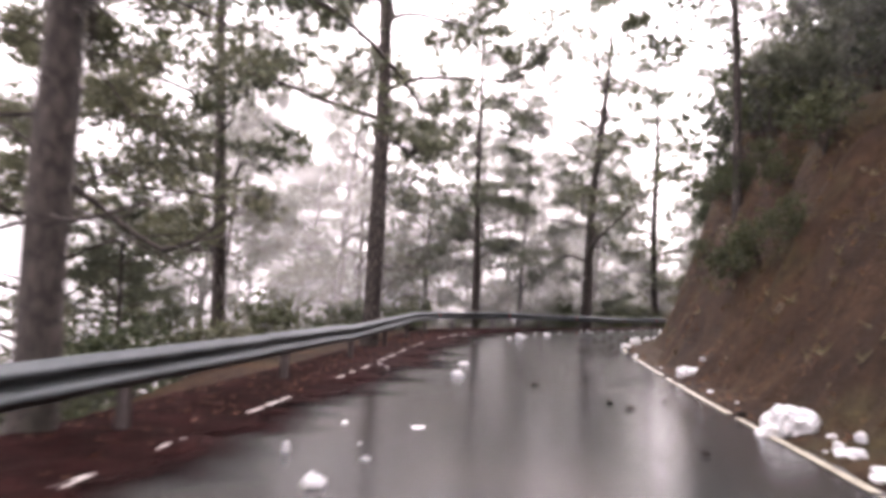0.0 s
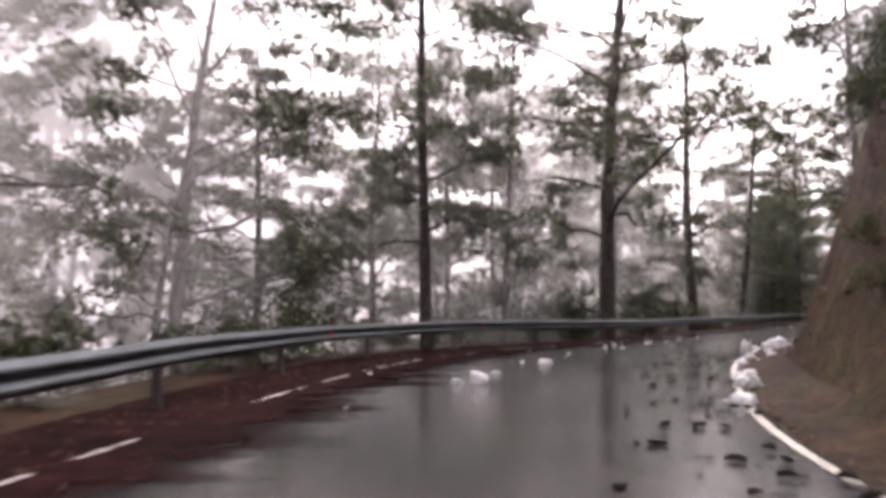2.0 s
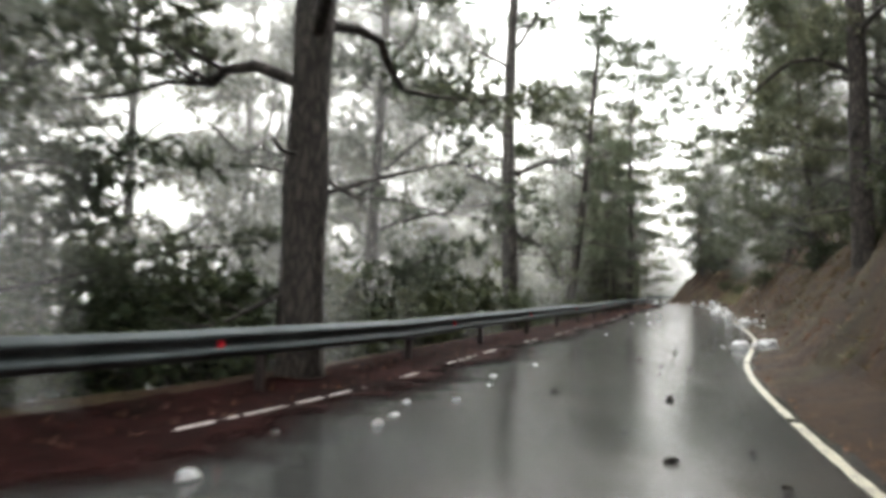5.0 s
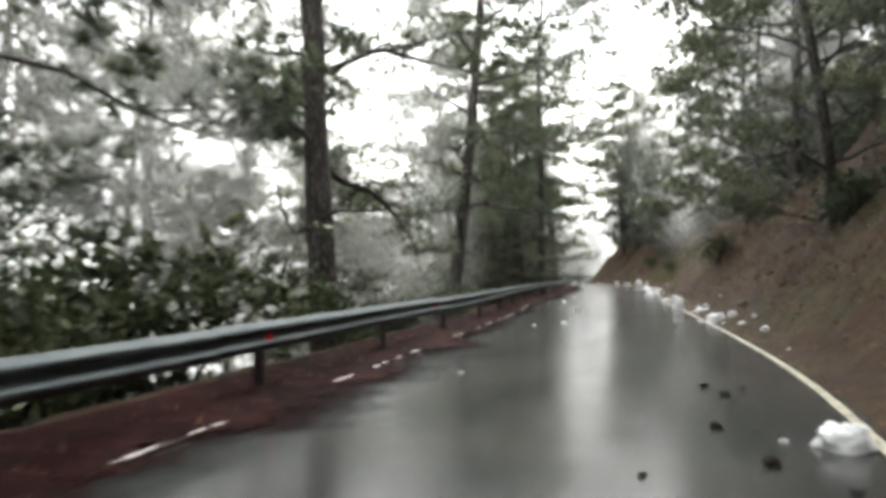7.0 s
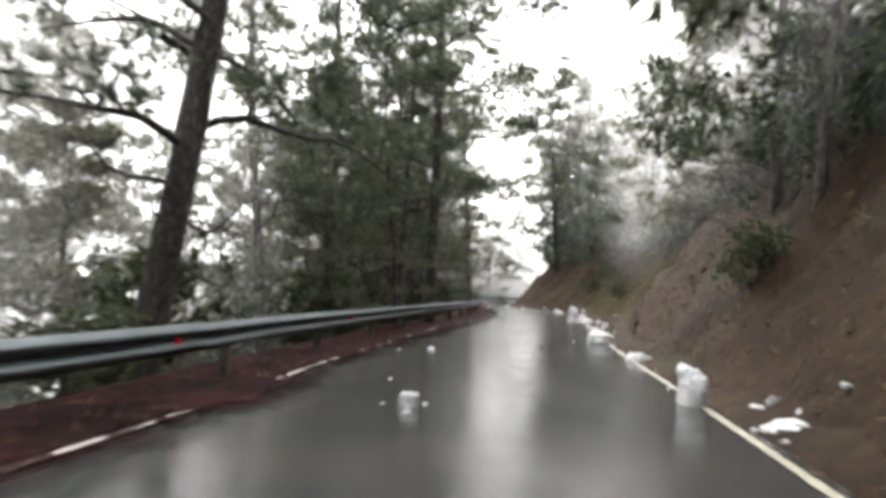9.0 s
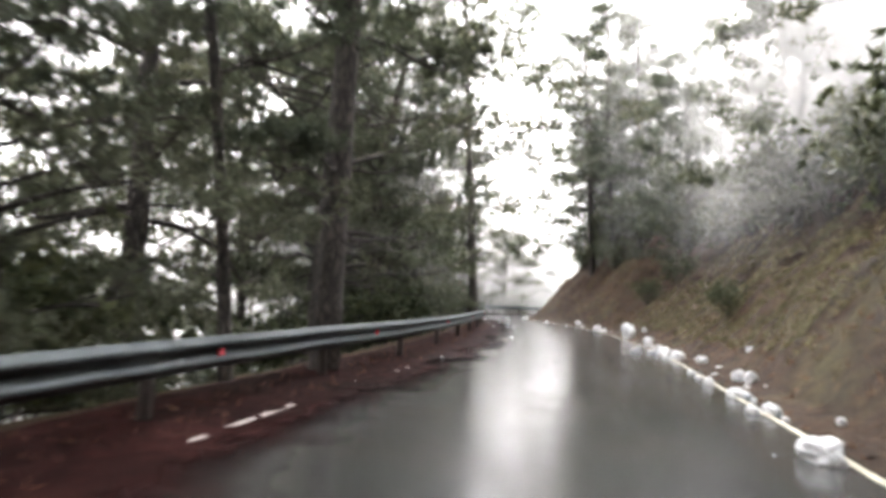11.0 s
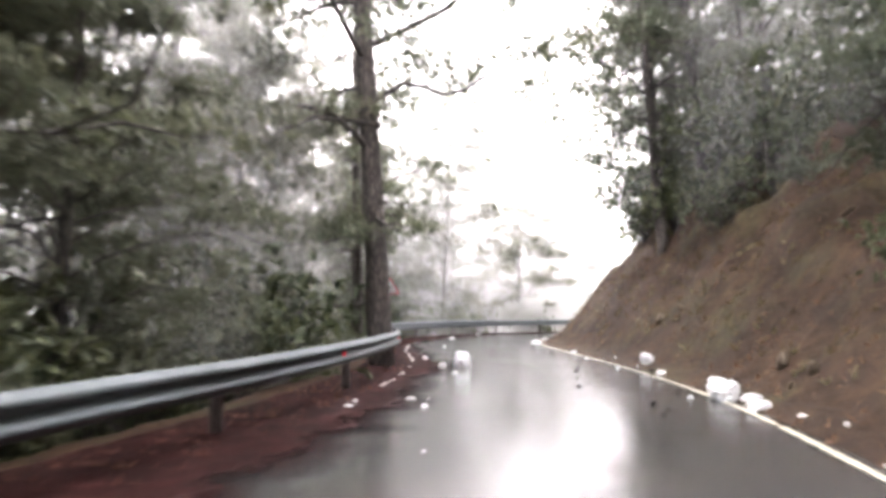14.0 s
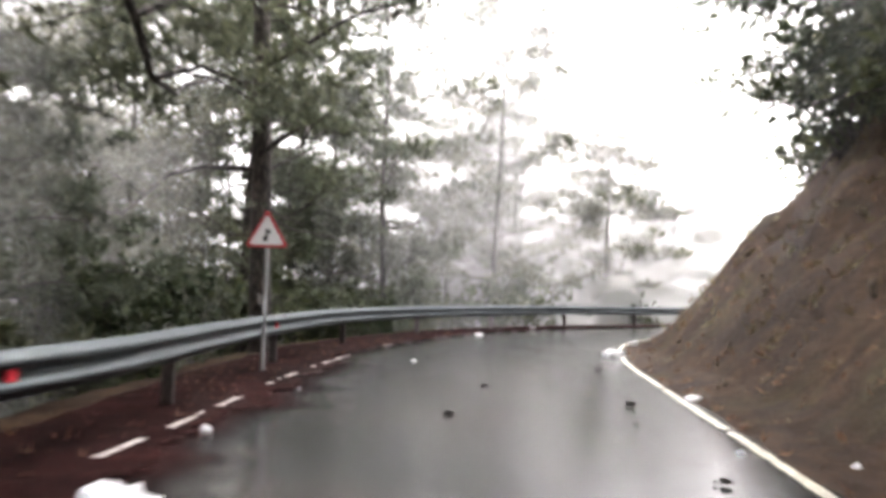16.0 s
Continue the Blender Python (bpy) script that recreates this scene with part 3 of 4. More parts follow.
    part("crown", mesh_of("crown", v, f, NEEDLES), NEEDLES, tree, "dark green needle clumps")["kind"] = "stuff"
    return tree


def plant(tree, x, y, size=1.0, turn=0.0, lean=(0, 0), sink=0.1, label=""):
    z = float(height([(x, y)])[0])
    m = Matrix.Translation((x, y, z - sink)) @ Euler((radians(lean[0]), radians(lean[1]), 0)).to_matrix().to_4x4() @ Matrix.Rotation(turn, 4, "Z") @ Matrix.Scale(size, 4)
    ob = copy_thing(tree, m)
    return tagged(ob, label)


def remove_thing(ob):
    for o in (*ob.children_recursive, ob):
        bpy.data.objects.remove(o)


def build_trees():
    close = {}

    def kind_of(*a):
        near, away = pine(*a), pine(*a, blade=(6, 0.27, 0.075))
        close[near.name] = away
        return near

    tall = kind_of(11, 19, 0.46, 0.22, 3.3, 28, 24)
    slim = kind_of(12, 16, 0.34, 0.17, 2.8, 27, 24)
    wide = kind_of(13, 17, 0.54, 0.22, 4.3, 28, 26, "broad pine with sinuous low limbs and a dense crown")
    full = kind_of(14, 13, 0.36, 0.06, 3.1, 38, 26, "dense young pine, dark green nearly to the ground", 2)
    thin = kind_of(15, 14, 0.22, 0.30, 1.9, 20, 20, "thin pine with a sparse crown", 8)
    lanky = kind_of(16, 18, 0.42, 0.30, 3.4, 22, 28, "tall pine with dead lower twigs and a high crown", 12)
    gnarled = kind_of(18, 18, 0.58, 0.22, 3.4, 17, 26, "thick old pine with a few long crooked limbs", 6)
    bushy = kind_of(17, 17, 0.50, 0.15, 3.0, 32, 28, "tall pine with a dense layered crown on the slope edge")

    def put(kind, x, y, *rest):
        spot = np.array([(x, y)])
        off = max(-nearest(RAIL[::2], spot)[0][0], nearest(RIGHT[::2], spot)[0][0])
        return plant(kind if off < (5.0 if 84 < y < 108 else 3.6) else close[kind.name], x, y, *rest)

    # The trees that stand by the road, one by one: x, y, size, turn.
    for kind, x, y, size, turn, lean in (
        (lanky, -0.25, 3.35, 0.95, 0.3, (0, 1)), (lanky, -0.05, 15.2, 1.12, 2.0, (0, -1.5)), (tall, -5.6, 19.0, 1.1, 4.0, (0, 0)), (slim, -8.0, 23.0, 0.9, 1.0, (0, 4)),
        (wide, -5.0, 29.3, 0.85, 2.2, (0, 6)), (bushy, -5.7, 36.8, 0.9, 0.2, (0, 1)), (slim, -5.7, 42.0, 1.0, 3.0, (0, 0)), (tall, 1.5, 32.2, 0.85, 5.1, (0, -1)),
        (slim, 1.1, 40.6, 0.95, 1.0, (0, -1)), (slim, 2.9, 47.5, 1.1, 2.6, (0, -1)), (slim, -5.0, 9.5, 0.8, 1.1, (0, 2)), (full, -8.0, 13.5, 0.9, 0.4, (0, 0)),
        (slim, -9.5, 31.5, 1.0, 5.0, (0, -2)), (full, -3.6, 10.0, 0.33, 2.0, (0, 0)), (bushy, -8.6, 34.5, 0.8, 1.7, (0, 2)), (bushy, -2.4, 43.8, 0.8, 3.7, (0, -1)), (wide, -9.8, 26.0, 0.8, 0.6, (0, 3))):
        put(kind, x, y, size, turn, lean)
    for kind, x, y, size, turn, lean in (
        (wide, 7.55, 39.0, 1.2, 0.9, (0, 3.5)), (slim, 3.55, 38.4, 0.95, 1.4, (0, 1)), (full, 6.6, 47.6, 0.45, 2.4, (0, 0)), (full, 2.0, 45.5, 0.5, 3.4, (0, 0)), (slim, 5.1, 51.8, 1.1, 4.0, (0, 1)), (slim, 8.6, 46.6, 1.0, 0.0, (0, 1)), (gnarled, 14.45, 55.35, 1.15, 2.4, (0, 1.0)),
        (gnarled, 19.5, 64.2, 0.95, 5.0, (0, 4)), (lanky, 28.35, 76.9, 1.08, 1.2, (0, -1.5)), (full, 12.0, 60.5, 0.6, 0.6, (0, 0)), (full, 15.5, 64.5, 0.6, 1.6, (0, 0)), (full, 18.0, 69.5, 0.6, 2.6, (0, 0)), (full, 24.5, 75.2, 0.7, 3.6, (0, 0)), (full, 25.0, 84.5, 0.75, 4.6, (0, 0)), (slim, 22.2, 72.0, 1.0, 3.3, (0, -4)),
        (thin, 10.1, 58.0, 1.3, 2.0, (0, 2)), (thin, 9.0, 60.0, 1.3, 4.0, (0, 3))):
        put(kind, x, y, size, turn, lean)
    for kind, x, y, size, turn, lean in (
        (wide, 29.5, 88.4, 1.0, 3.9, (0, 3)), (tall, 29.1, 83.2, 0.95, 0.4, (0, -1.5)), (thin, 27.0, 76.0, 0.9, 0.4, (0, -4)), (tall, 25.4, 79.6, 1.0, 2.0, (0, 0)), (full, 29.8, 92.2, 1.05, 0.0, (0, 0)),
        (full, 33.4, 97.8, 0.9, 2.0, (0, 0)), (full, 28.0, 95.0, 1.3, 4.0, (0, 0)), (tall, 40.42, 102.2, 1.2, 2.6, (0, -1.5)), (full, 36.0, 105.4, 0.6, 2.1, (0, 0)), (full, 37.4, 109.5, 0.55, 3.1, (0, 0)), (slim, 35.8, 102.0, 1.0, 2.8, (0, 1)),
        (tall, 41.05, 111.4, 0.9, 4.4, (0, 0)), (full, 32.0, 94.8, 0.8, 1.2, (0, 0)), (full, 36.8, 103.0, 0.7, 0.2, (0, 0)), (full, 38.3, 106.6, 0.5, 3.2, (0, 0)), (full, 35.2, 96.8, 0.6, 5.2, (0, 0)), (bushy, 31.7, 90.8, 0.95, 1.0, (0, 2)), (bushy, 33.2, 93.9, 0.9, 4.0, (0, 0)), (full, 34.6, 100.4, 0.8, 4.2, (0, 0))):
        put(kind, x, y, size, turn, lean)
    for kind, x, y, size, turn, lean in (
        (slim, 29.2, 58.4, 1.1, 0.7, (0, 1)), (thin, 30.6, 62.2, 1.0, 1.7, (0, 3)), (tall, 17.8, 41.4, 0.9, 1.5, (0, 0)), (tall, 12.2, 16.5, 0.9, 0.0, (0, 0)), (thin, 8.7, 14.6, 1.0, 0.7, (0, 0)), (slim, 10.6, 9.2, 0.9, 2.2, (0, 0)), (full, 11.5, 13.0, 0.5, 1.2, (0, 0)),
        (tall, 50.6, 107.2, 0.9, 2.0, (0, -2)), (slim, 51.3, 105.9, 1.1, 2.0, (0, -4)), (full, 52.5, 110.0, 0.8, 2.0, (0, 0)), (tall, 51.5, 103.0, 0.8, 3.0, (0, 0)), (full, 13.0, 24.0, 0.6, 3.0, (0, 0)), (full, 56.0, 112.0, 0.9, 3.0, (0, 0)), (full, 20.5, 44.0, 0.8, 1.0, (0, 0)),
        (full, 25.0, 52.5, 0.85, 2.0, (0, 0)), (full, 33.0, 65.5, 0.9, 4.0, (0, 0)), (full, 37.0, 71.0, 0.8, 5.0, (0, 0)), (full, 44.5, 84.0, 0.8, 0.5, (0, 0)), (full, 48.5, 94.5, 0.8, 1.5, (0, 0))):
        put(kind, x, y, size, turn, lean)
    for kind, x, y, size, turn, lean in (
        (slim, 36.0, 108.0, 1.0, 0.4, (0, 1)), (full, 37.5, 112.5, 0.5, 1.9, (0, 0)), (wide, 33.5, 111.0, 0.9, 2.2, (0, 0)), (full, 39.5, 118.0, 0.9, 5.0, (0, 0)), (slim, 43.5, 123.5, 0.9, 3.0, (0, 0)),
        (full, 41.0, 125.5, 1.0, 0.3, (0, 0)), (slim, 47.8, 126.0, 1.0, 1.0, (0, 1)), (wide, 50.0, 130.5, 0.8, 2.0, (0, 0)), (full, 54.0, 129.5, 0.8, 4.0, (0, 0)), (slim, 58.5, 133.0, 0.8, 0.8, (0, 0)), (slim, 49.8, 134.9, 0.95, 3.4, (0, 0)), (slim, 43.8, 130.6, 0.7, 1.4, (0, 12))):
        put(kind, x, y, size, turn, lean)
    # Single long limbs of the pines at the road: foot of the tree, start, tip, thickness, share of needles.
    for base, start, tip, w, green in (((14.45, 55.35), (14.5, 55.4, 3.5), (16.5, 57.6, 1.75), 0.1, 0.5), ((29.5, 88.4), (29.6, 88.4, 1.5), (32.4, 87.8, 1.7), 0.11, 0.0),
                                       ((14.45, 55.35), (14.4, 55.4, 5.0), (12.2, 55.6, 4.2), 0.08, 1.0), ((19.5, 64.2), (19.6, 64.3, 4.9), (22.0, 67.5, 3.9), 0.08, 0.6),
                                       ((40.42, 102.2), (40.3, 102.2, 5.4), (36.8, 102.6, 4.9), 0.08, 0.8), ((-0.25, 3.35), (-0.2, 3.4, 4.0), (1.6, 8.0, 4.2), 0.06, 0.6)):
        tree = min((o for o in bpy.data.objects if o.name.startswith("pine_tree")), key=lambda o: math.hypot(o.matrix_basis[0][3] - base[0], o.matrix_basis[1][3] - base[1]))
        bow = bent(start, tip, np.random.RandomState(6), 0.1, 0.22, 12)
        twigs = [tube(bow, w * (1 - 0.7 * np.linspace(0, 1, 12)), 8)]
        rng = np.random.RandomState(7)
        spots = []
        for k in (4, 5, 6, 7, 8, 9, 10, 11, 11):
            twig = bent(bow[k], bow[k] + rng.randn(3) * (0.5, 0.5, 0.35) + (0.2, 0.2, 0), rng, 0.05, 0.3, 5)
            twigs.append(tube(twig, 0.3 * w * (1 - 0.8 * np.linspace(0, 1, 5)), 5))
            spots.append(twig[-1] + rng.randn(int(30 * green) + 1, 3) * (0.32, 0.32, 0.14))
        limb = part("limb", mesh_of("limb", *joined(twigs), BARK, True), BARK, tree, "long crooked limb")
        limb.matrix_parent_inverse = tree.matrix_basis.inverted()
        if green:
            c = np.concatenate(spots)
            v, f = blades(c, np.tile((0, 0, 0.6), (len(c), 1)), rng, 14, 0.2, 0.04)
            leaf = part("limb_needles", mesh_of("limb_needles", v, f, NEEDLES), NEEDLES, tree, "dark green needle clumps")
            leaf["kind"] = "stuff"
            leaf.matrix_parent_inverse = tree.matrix_basis.inverted()
    # The woods on the slope below and on the hill above.
    rng = np.random.RandomState(21)
    spots = []
    far_a = pine(41, 16, 0.36, 0.18, 3.2, 24, 12, "pine fading into the mist on the slope", 2, True, (6, 0.34, 0.12))
    far_b = pine(42, 14, 0.30, 0.10, 3.0, 28, 12, "dense pine fading into the mist on the slope", 2, True, (6, 0.34, 0.12))
    far_c = pine(43, 18, 0.40, 0.26, 3.6, 24, 12, "tall pine fading into the mist on the slope", 4, True, (6, 0.34, 0.12))
    kinds = [far_a, far_b, far_c]
    tries = 0
    while len(spots) < 44 and tries < 9000:
        tries += 1
        x, y = rng.uniform(-45, 95), rng.uniform(0, 175)
        dl, dr = nearest(RAIL[::4], np.array([(x, y)]))[0][0], nearest(RIGHT[::4], np.array([(x, y)]))[0][0]
        left = -dl > 9 and -dl < 26 and y > 30
        right = dr > 7 and dr < 16 and 36 < y and (y < 58 or y > 95)
        if not (left or right) or any((x - a) ** 2 + (y - b) ** 2 < 12 for a, b in spots):
            continue
        if y > 150 or x > 66:
            continue
        spots.append((x, y))
        near = -10 < dl < 0
        plant(close[(slim, tall)[rng.randint(2)].name] if near else kinds[rng.randint(3)], x, y, rng.uniform(0.75, 1.15), rng.rand() * 6.28, (rng.randn() * 2, rng.randn() * 2))
    for y in np.linspace(112, 136, 20):
        p, q = along(RAIL, y + rng.randn() * 0.5)
        x, yy = p - q * rng.uniform(5, 17)
        plant((far_b, far_a, far_c)[rng.randint(3)], x, yy, rng.uniform(0.55, 0.9), rng.rand() * 6.28, (rng.randn() * 2, rng.randn() * 2))
    for y in np.linspace(116, 142, 18):
        p, q = along(RAIL, y + rng.randn() * 0.5)
        x, yy = p - q * rng.uniform(14, 26)
        plant((far_b, far_a, far_c)[rng.randint(3)], x, yy, rng.uniform(1.1, 1.5), rng.rand() * 6.28, (rng.randn() * 2, rng.randn() * 2))
    for y in np.arange(18, 122, 3.0):
        p, q = along(RIGHT, y + rng.randn() * 0.8)
        x, yy = p + q * rng.uniform(5.2, 11)
        dr = nearest(RIGHT[::2], np.array([(x, yy)]))[0][0]
        if dr > 4.4:
            plant((far_b, far_a)[rng.randint(2)], x, yy, rng.uniform(0.5, 0.9), rng.rand() * 6.28, (rng.randn() * 2, rng.randn() * 2))
    for t in (tall, slim, wide, full, thin, lanky, gnarled, bushy, far_a, far_b, far_c, *close.values()):
        remove_thing(t)


build_trees()


# ---- undergrowth ----
def shrub(seed, size=1.0, leaves=900):
    rng = np.random.RandomState(seed)
    ob = new("shrub")
    tagged(ob, "dark evergreen shrub with small wet leaves", "shrub", "undergrowth")
    wood, spots = [], []
    for k in range(14):
        a = rng.rand() * 6.28
        tip = np.array([math.cos(a) * rng.rand() * 0.9, math.sin(a) * rng.rand() * 0.9, 0.5 + rng.rand() * 0.8]) * size
        stem = bent((0, 0, -0.2), tip, rng, 0.05, 0.3, 4)
        wood.append(tube(stem, 0.02 * size * (1 - 0.8 * np.linspace(0, 1, 4)), 3))
        m = leaves // 14
        spots.append(tip + rng.randn(m, 3) * (0.3 * size, 0.3 * size, 0.24 * size))
    v, f = joined(wood)
    part("stemwork", mesh_of("stemwork", v, f, BARK, True), BARK, ob)["kind"] = "stuff"
    c = np.concatenate(spots)
    c[:, 2] = np.abs(c[:, 2])
    v, f = blades(c, rng.randn(len(c), 3), rng, 6, 0.15, 0.085)
    part("foliage", mesh_of("foliage", v, f, SHRUB), SHRUB, ob)["kind"] = "stuff"
    return ob


def build_shrubs():
    kinds = [shrub(k, 1.0, 280) for k in (31, 32, 33)]
    rng = np.random.RandomState(8)
    n = 0
    while n < 70:
        y = rng.uniform(2, 128)
        left = rng.rand() < 0.6
        p, q = along(RAIL if left else RIGHT, y)
        off = -(1.2 + 7 * rng.rand() ** 2) if left else 1.6 + 7 * rng.rand()
        x, yy = p + q * off
        dr = nearest(RIGHT[::2], np.array([(x, yy)]))[0][0]
        dl = nearest(RAIL[::2], np.array([(x, yy)]))[0][0]
        if not (dl < -1.0 or dr > 1.5):
            continue
        size = rng.uniform(0.6, 1.5) * (0.55 if yy < 36 else 1) if dl < -1 else rng.uniform(0.25, 0.5) + 0.14 * dr
        if dl < 0 and -dl < 0.5 + 1.3 * size:
            continue
        plant(kinds[n % 3], x, yy, size, rng.rand() * 6.28, (0, 0), 0.05)
        n += 1
    for y in np.r_[np.arange(8, 38, 4.0), np.arange(38, 50, 0.9), np.arange(50, 80, 3.0), np.arange(90, 126, 0.9)]:
        p, q = along(RAIL, y)
        size = rng.uniform(0.9, 1.9) * (0.5 if y < 37 else 1)
        x, yy = p - q * (0.5 + 1.3 * size + rng.uniform(0, 2.5))
        if nearest(RAIL[::2], np.array([(x, yy)]))[0][0] > -0.4 - 1.3 * size:
            continue
        plant(kinds[rng.randint(3)], x, yy, size, rng.rand() * 6.28, (0, 0), 0.05)
    for y in np.arange(8, 120, 1.7):
        p, q = along(RIGHT, y)
        x, yy = p + q * rng.uniform(3.8, 6.8)
        if nearest(RIGHT[::2], np.array([(x, yy)]))[0][0] > 3.4:
            plant(kinds[rng.randint(3)], x, yy, rng.uniform(1.1, 2.1), rng.rand() * 6.28, (0, 0), 0.15)
    for y in np.arange(10, 27, 0.9):
        p, q = along(RIGHT, y)
        x, yy = p + q * rng.uniform(1.2, 2.9)
        plant(kinds[rng.randint(3)], x, yy, rng.uniform(0.25, 0.55), rng.rand() * 6.28, (0, -35), 0.05)
    for k in kinds:
        remove_thing(k)


build_shrubs()


# ---- snow and clods ----
def lump(seed, name, mat, rough=0.35, flat=0.75, level=3, crust=0.0):
    bm = bmesh.new()
    bmesh.ops.create_icosphere(bm, subdivisions=level, radius=0.5)
    o = Vector((seed * 3.1, seed * 1.7, 0))
    for v in bm.verts:
        d = 1 + rough * noise.noise(v.co * 2.4 + o) + rough * 0.8 * noise.noise(v.co * 6 + o) + rough * 0.45 * noise.noise(v.co * 13 + o)
        cells = noise.voronoi(v.co * 2.6 + o)[0]
        v.co *= d + crust * (0.3 - cells[0]) + 0.3 * crust * (cells[1] - cells[0])
        v.co.z = min(v.co.z * flat, 0.34 + 0.12 * noise.noise(v.co * 4 + o)) + 0.28
        if v.co.z < 0:
            v.co.z *= 0.2
    me = bpy.data.meshes.new(name)
    bm.to_mesh(me)
    bm.free()
    me.materials.append(mat)
    for p in me.polygons:
        p.use_smooth = True
    return me


def snow_chunk(seed, knobs, level):
    """A crumbly chunk of old snow: several rough knobs pressed together on a flat foot, one unit wide and high."""
    rng = np.random.RandomState(seed)
    bm = bmesh.new()
    for k in range(knobs):
        geo = bmesh.ops.create_icosphere(bm, subdivisions=level, radius=0.5 if k == 0 else rng.uniform(0.2, 0.36))
        r, a = (0, 0) if k == 0 else (rng.uniform(0.1, 0.36), rng.rand() * 6.28)
        at = Vector((r * math.cos(a), r * math.sin(a), 0.42 if k == 0 else rng.uniform(0.1, 0.72)))
        o = Vector((seed * 3.1 + k, seed * 1.7, k * 2.0))
        squash = Vector((rng.uniform(0.7, 1), rng.uniform(0.7, 1), rng.uniform(0.75, 1.05)))
        for v in geo["verts"]:
            d = 1 + 0.4 * noise.noise(v.co * 3.1 + o) + 0.3 * noise.noise(v.co * 7 + o) + 0.2 * noise.noise(v.co * 15 + o)
            cells = noise.voronoi(v.co * 4 + o)[0]
            v.co = v.co * squash * (d + 0.22 * (cells[1] - cells[0] - 0.2)) + at
            low = min(0.0, v.co.z - at.z)
            v.co.z = max(v.co.z + 0.8 * low, 0.03 * v.co.x)
    me = bpy.data.meshes.new("snow_lump")
    bm.to_mesh(me)
    bm.free()
    me.materials.append(SNOW)
    return me


def scatter_snow():
    heaps = [snow_chunk(k, 6, 3) for k in range(7)]
    crumbs = [snow_chunk(50 + k, 3, 2) for k in range(9)]
    rng = np.random.RandomState(4)

    def put(x, y, w, tall=None, big=False):
        tall = tall or w * rng.uniform(0.55, 0.85)
        ob = new("snow_lump", heaps[rng.randint(7)] if w > 0.17 else crumbs[rng.randint(9)])
        z = max(0.0, float(height([(x, y)])[0])) - 0.015
        ob.matrix_basis = Matrix.Translation((x, y, z)) @ Matrix.Rotation(rng.rand() * 6.28, 4, "Z") @ Matrix.Diagonal((w * rng.uniform(0.9, 1.05), w * rng.uniform(0.8, 1.0), tall * 1.05, 1))
        tagged(ob, "large block of old white snow by the road edge" if big else "flat patch of slushy snow on the asphalt" if tall < 0.4 * w else "small crumbly lump of melting snow", "snow lump", "fallen snow lumps")

    # Lumps on the road: x, y, width, height.
    lumps = [(2.5, 2.24, 0.21, 0.15), (2.66, 3.05, 0.13, 0.08), (2.49, 3.59, 0.07, 0.07), (2.02, 3.12, 0.08, 0.15), (2.84, 4.47, 0.32, 0.06), (3.05, 5.01, 0.32, 0.04), (3.02, 2.73, 0.29, 0.04),
             (2.79, 9.29, 0.28, 0.16), (2.68, 11.55, 0.26, 0.11), (1.45, 10.06, 0.15, 0.08), (3.36, 22.67, 0.21, 0.13), (3.72, 22.78, 0.36, 0.25), (3.91, 24.19, 0.26, 0.13),
             (4.35, 26.8, 0.1, 0.13), (4.83, 26.62, 0.4, 0.19), (4.99, 27.79, 0.11, 0.07), (5.1, 28.02, 0.09, 0.06), (5.33, 28.55, 0.1, 0.07), (5.5, 29.9, 0.2, 0.08)]
    lumps += [(6.67, 32.32, 0.16, 0.18), (7.13, 34.0, 0.18, 0.14), (7.28, 32.93, 0.24, 0.06), (8.36, 35.64, 0.13, 0.11), (8.54, 36.11, 0.17, 0.08), (8.72, 36.85, 0.13, 0.08), (9.27, 36.98, 0.12, 0.08),
              (10.13, 39.0, 0.15, 0.08), (9.87, 38.11, 0.09, 0.07), (11.13, 40.43, 0.16, 0.07), (7.51, 35.41, 0.1, 0.07), (15.38, 48.22, 0.12, 0.08), (16.5, 48.19, 0.09, 0.04), (19.04, 54.92, 0.1, 0.09), (19.93, 55.27, 0.19, 0.11)]
    lumps += [(22.37, 59.66, 0.27, 0.22), (22.14, 59.84, 0.09, 0.06), (22.56, 59.73, 0.1, 0.09), (22.24, 59.3, 0.12, 0.1), (24.78, 65.96, 0.2, 0.14), (38.87, 95.59, 0.2, 0.08), (37.1, 91.52, 0.14, 0.05), (36.31, 89.8, 0.12, 0.04),
              (41.97, 101.38, 0.5, 0.42), (41.5, 101.2, 0.22, 0.18), (41.77, 103.99, 0.14, 0.12), (41.43, 99.88, 0.16, 0.1), (39.78, 96.14, 0.17, 0.08), (39.79, 95.39, 0.14, 0.08), (43.77, 109.78, 0.15, 0.08), (46.0, 117.0, 0.3, 0.1), (48.4, 120.9, 0.35, 0.1)]
    # Blocks at the foot of the bank.
    blocks = [(6.5, 5.44, 0.5, 0.35), (6.82, 11.0, 0.42, 0.27), (6.62, 8.78, 0.13, 0.1), (6.75, 5.0, 0.13, 0.15), (6.95, 6.07, 0.11, 0.1), (6.62, 4.26, 0.26, 0.14), (6.5, 3.48, 0.24, 0.13), (7.18, 21.18, 0.36, 0.15),
              (7.74, 22.83, 0.34, 0.3), (9.39, 28.41, 0.2, 0.14), (10.88, 31.11, 0.58, 0.4), (11.1, 30.75, 0.25, 0.3), (8.85, 26.93, 0.3, 0.18), (10.1, 28.95, 0.3, 0.2), (9.75, 29.11, 0.14, 0.11), (9.51, 28.0, 0.14, 0.09)]
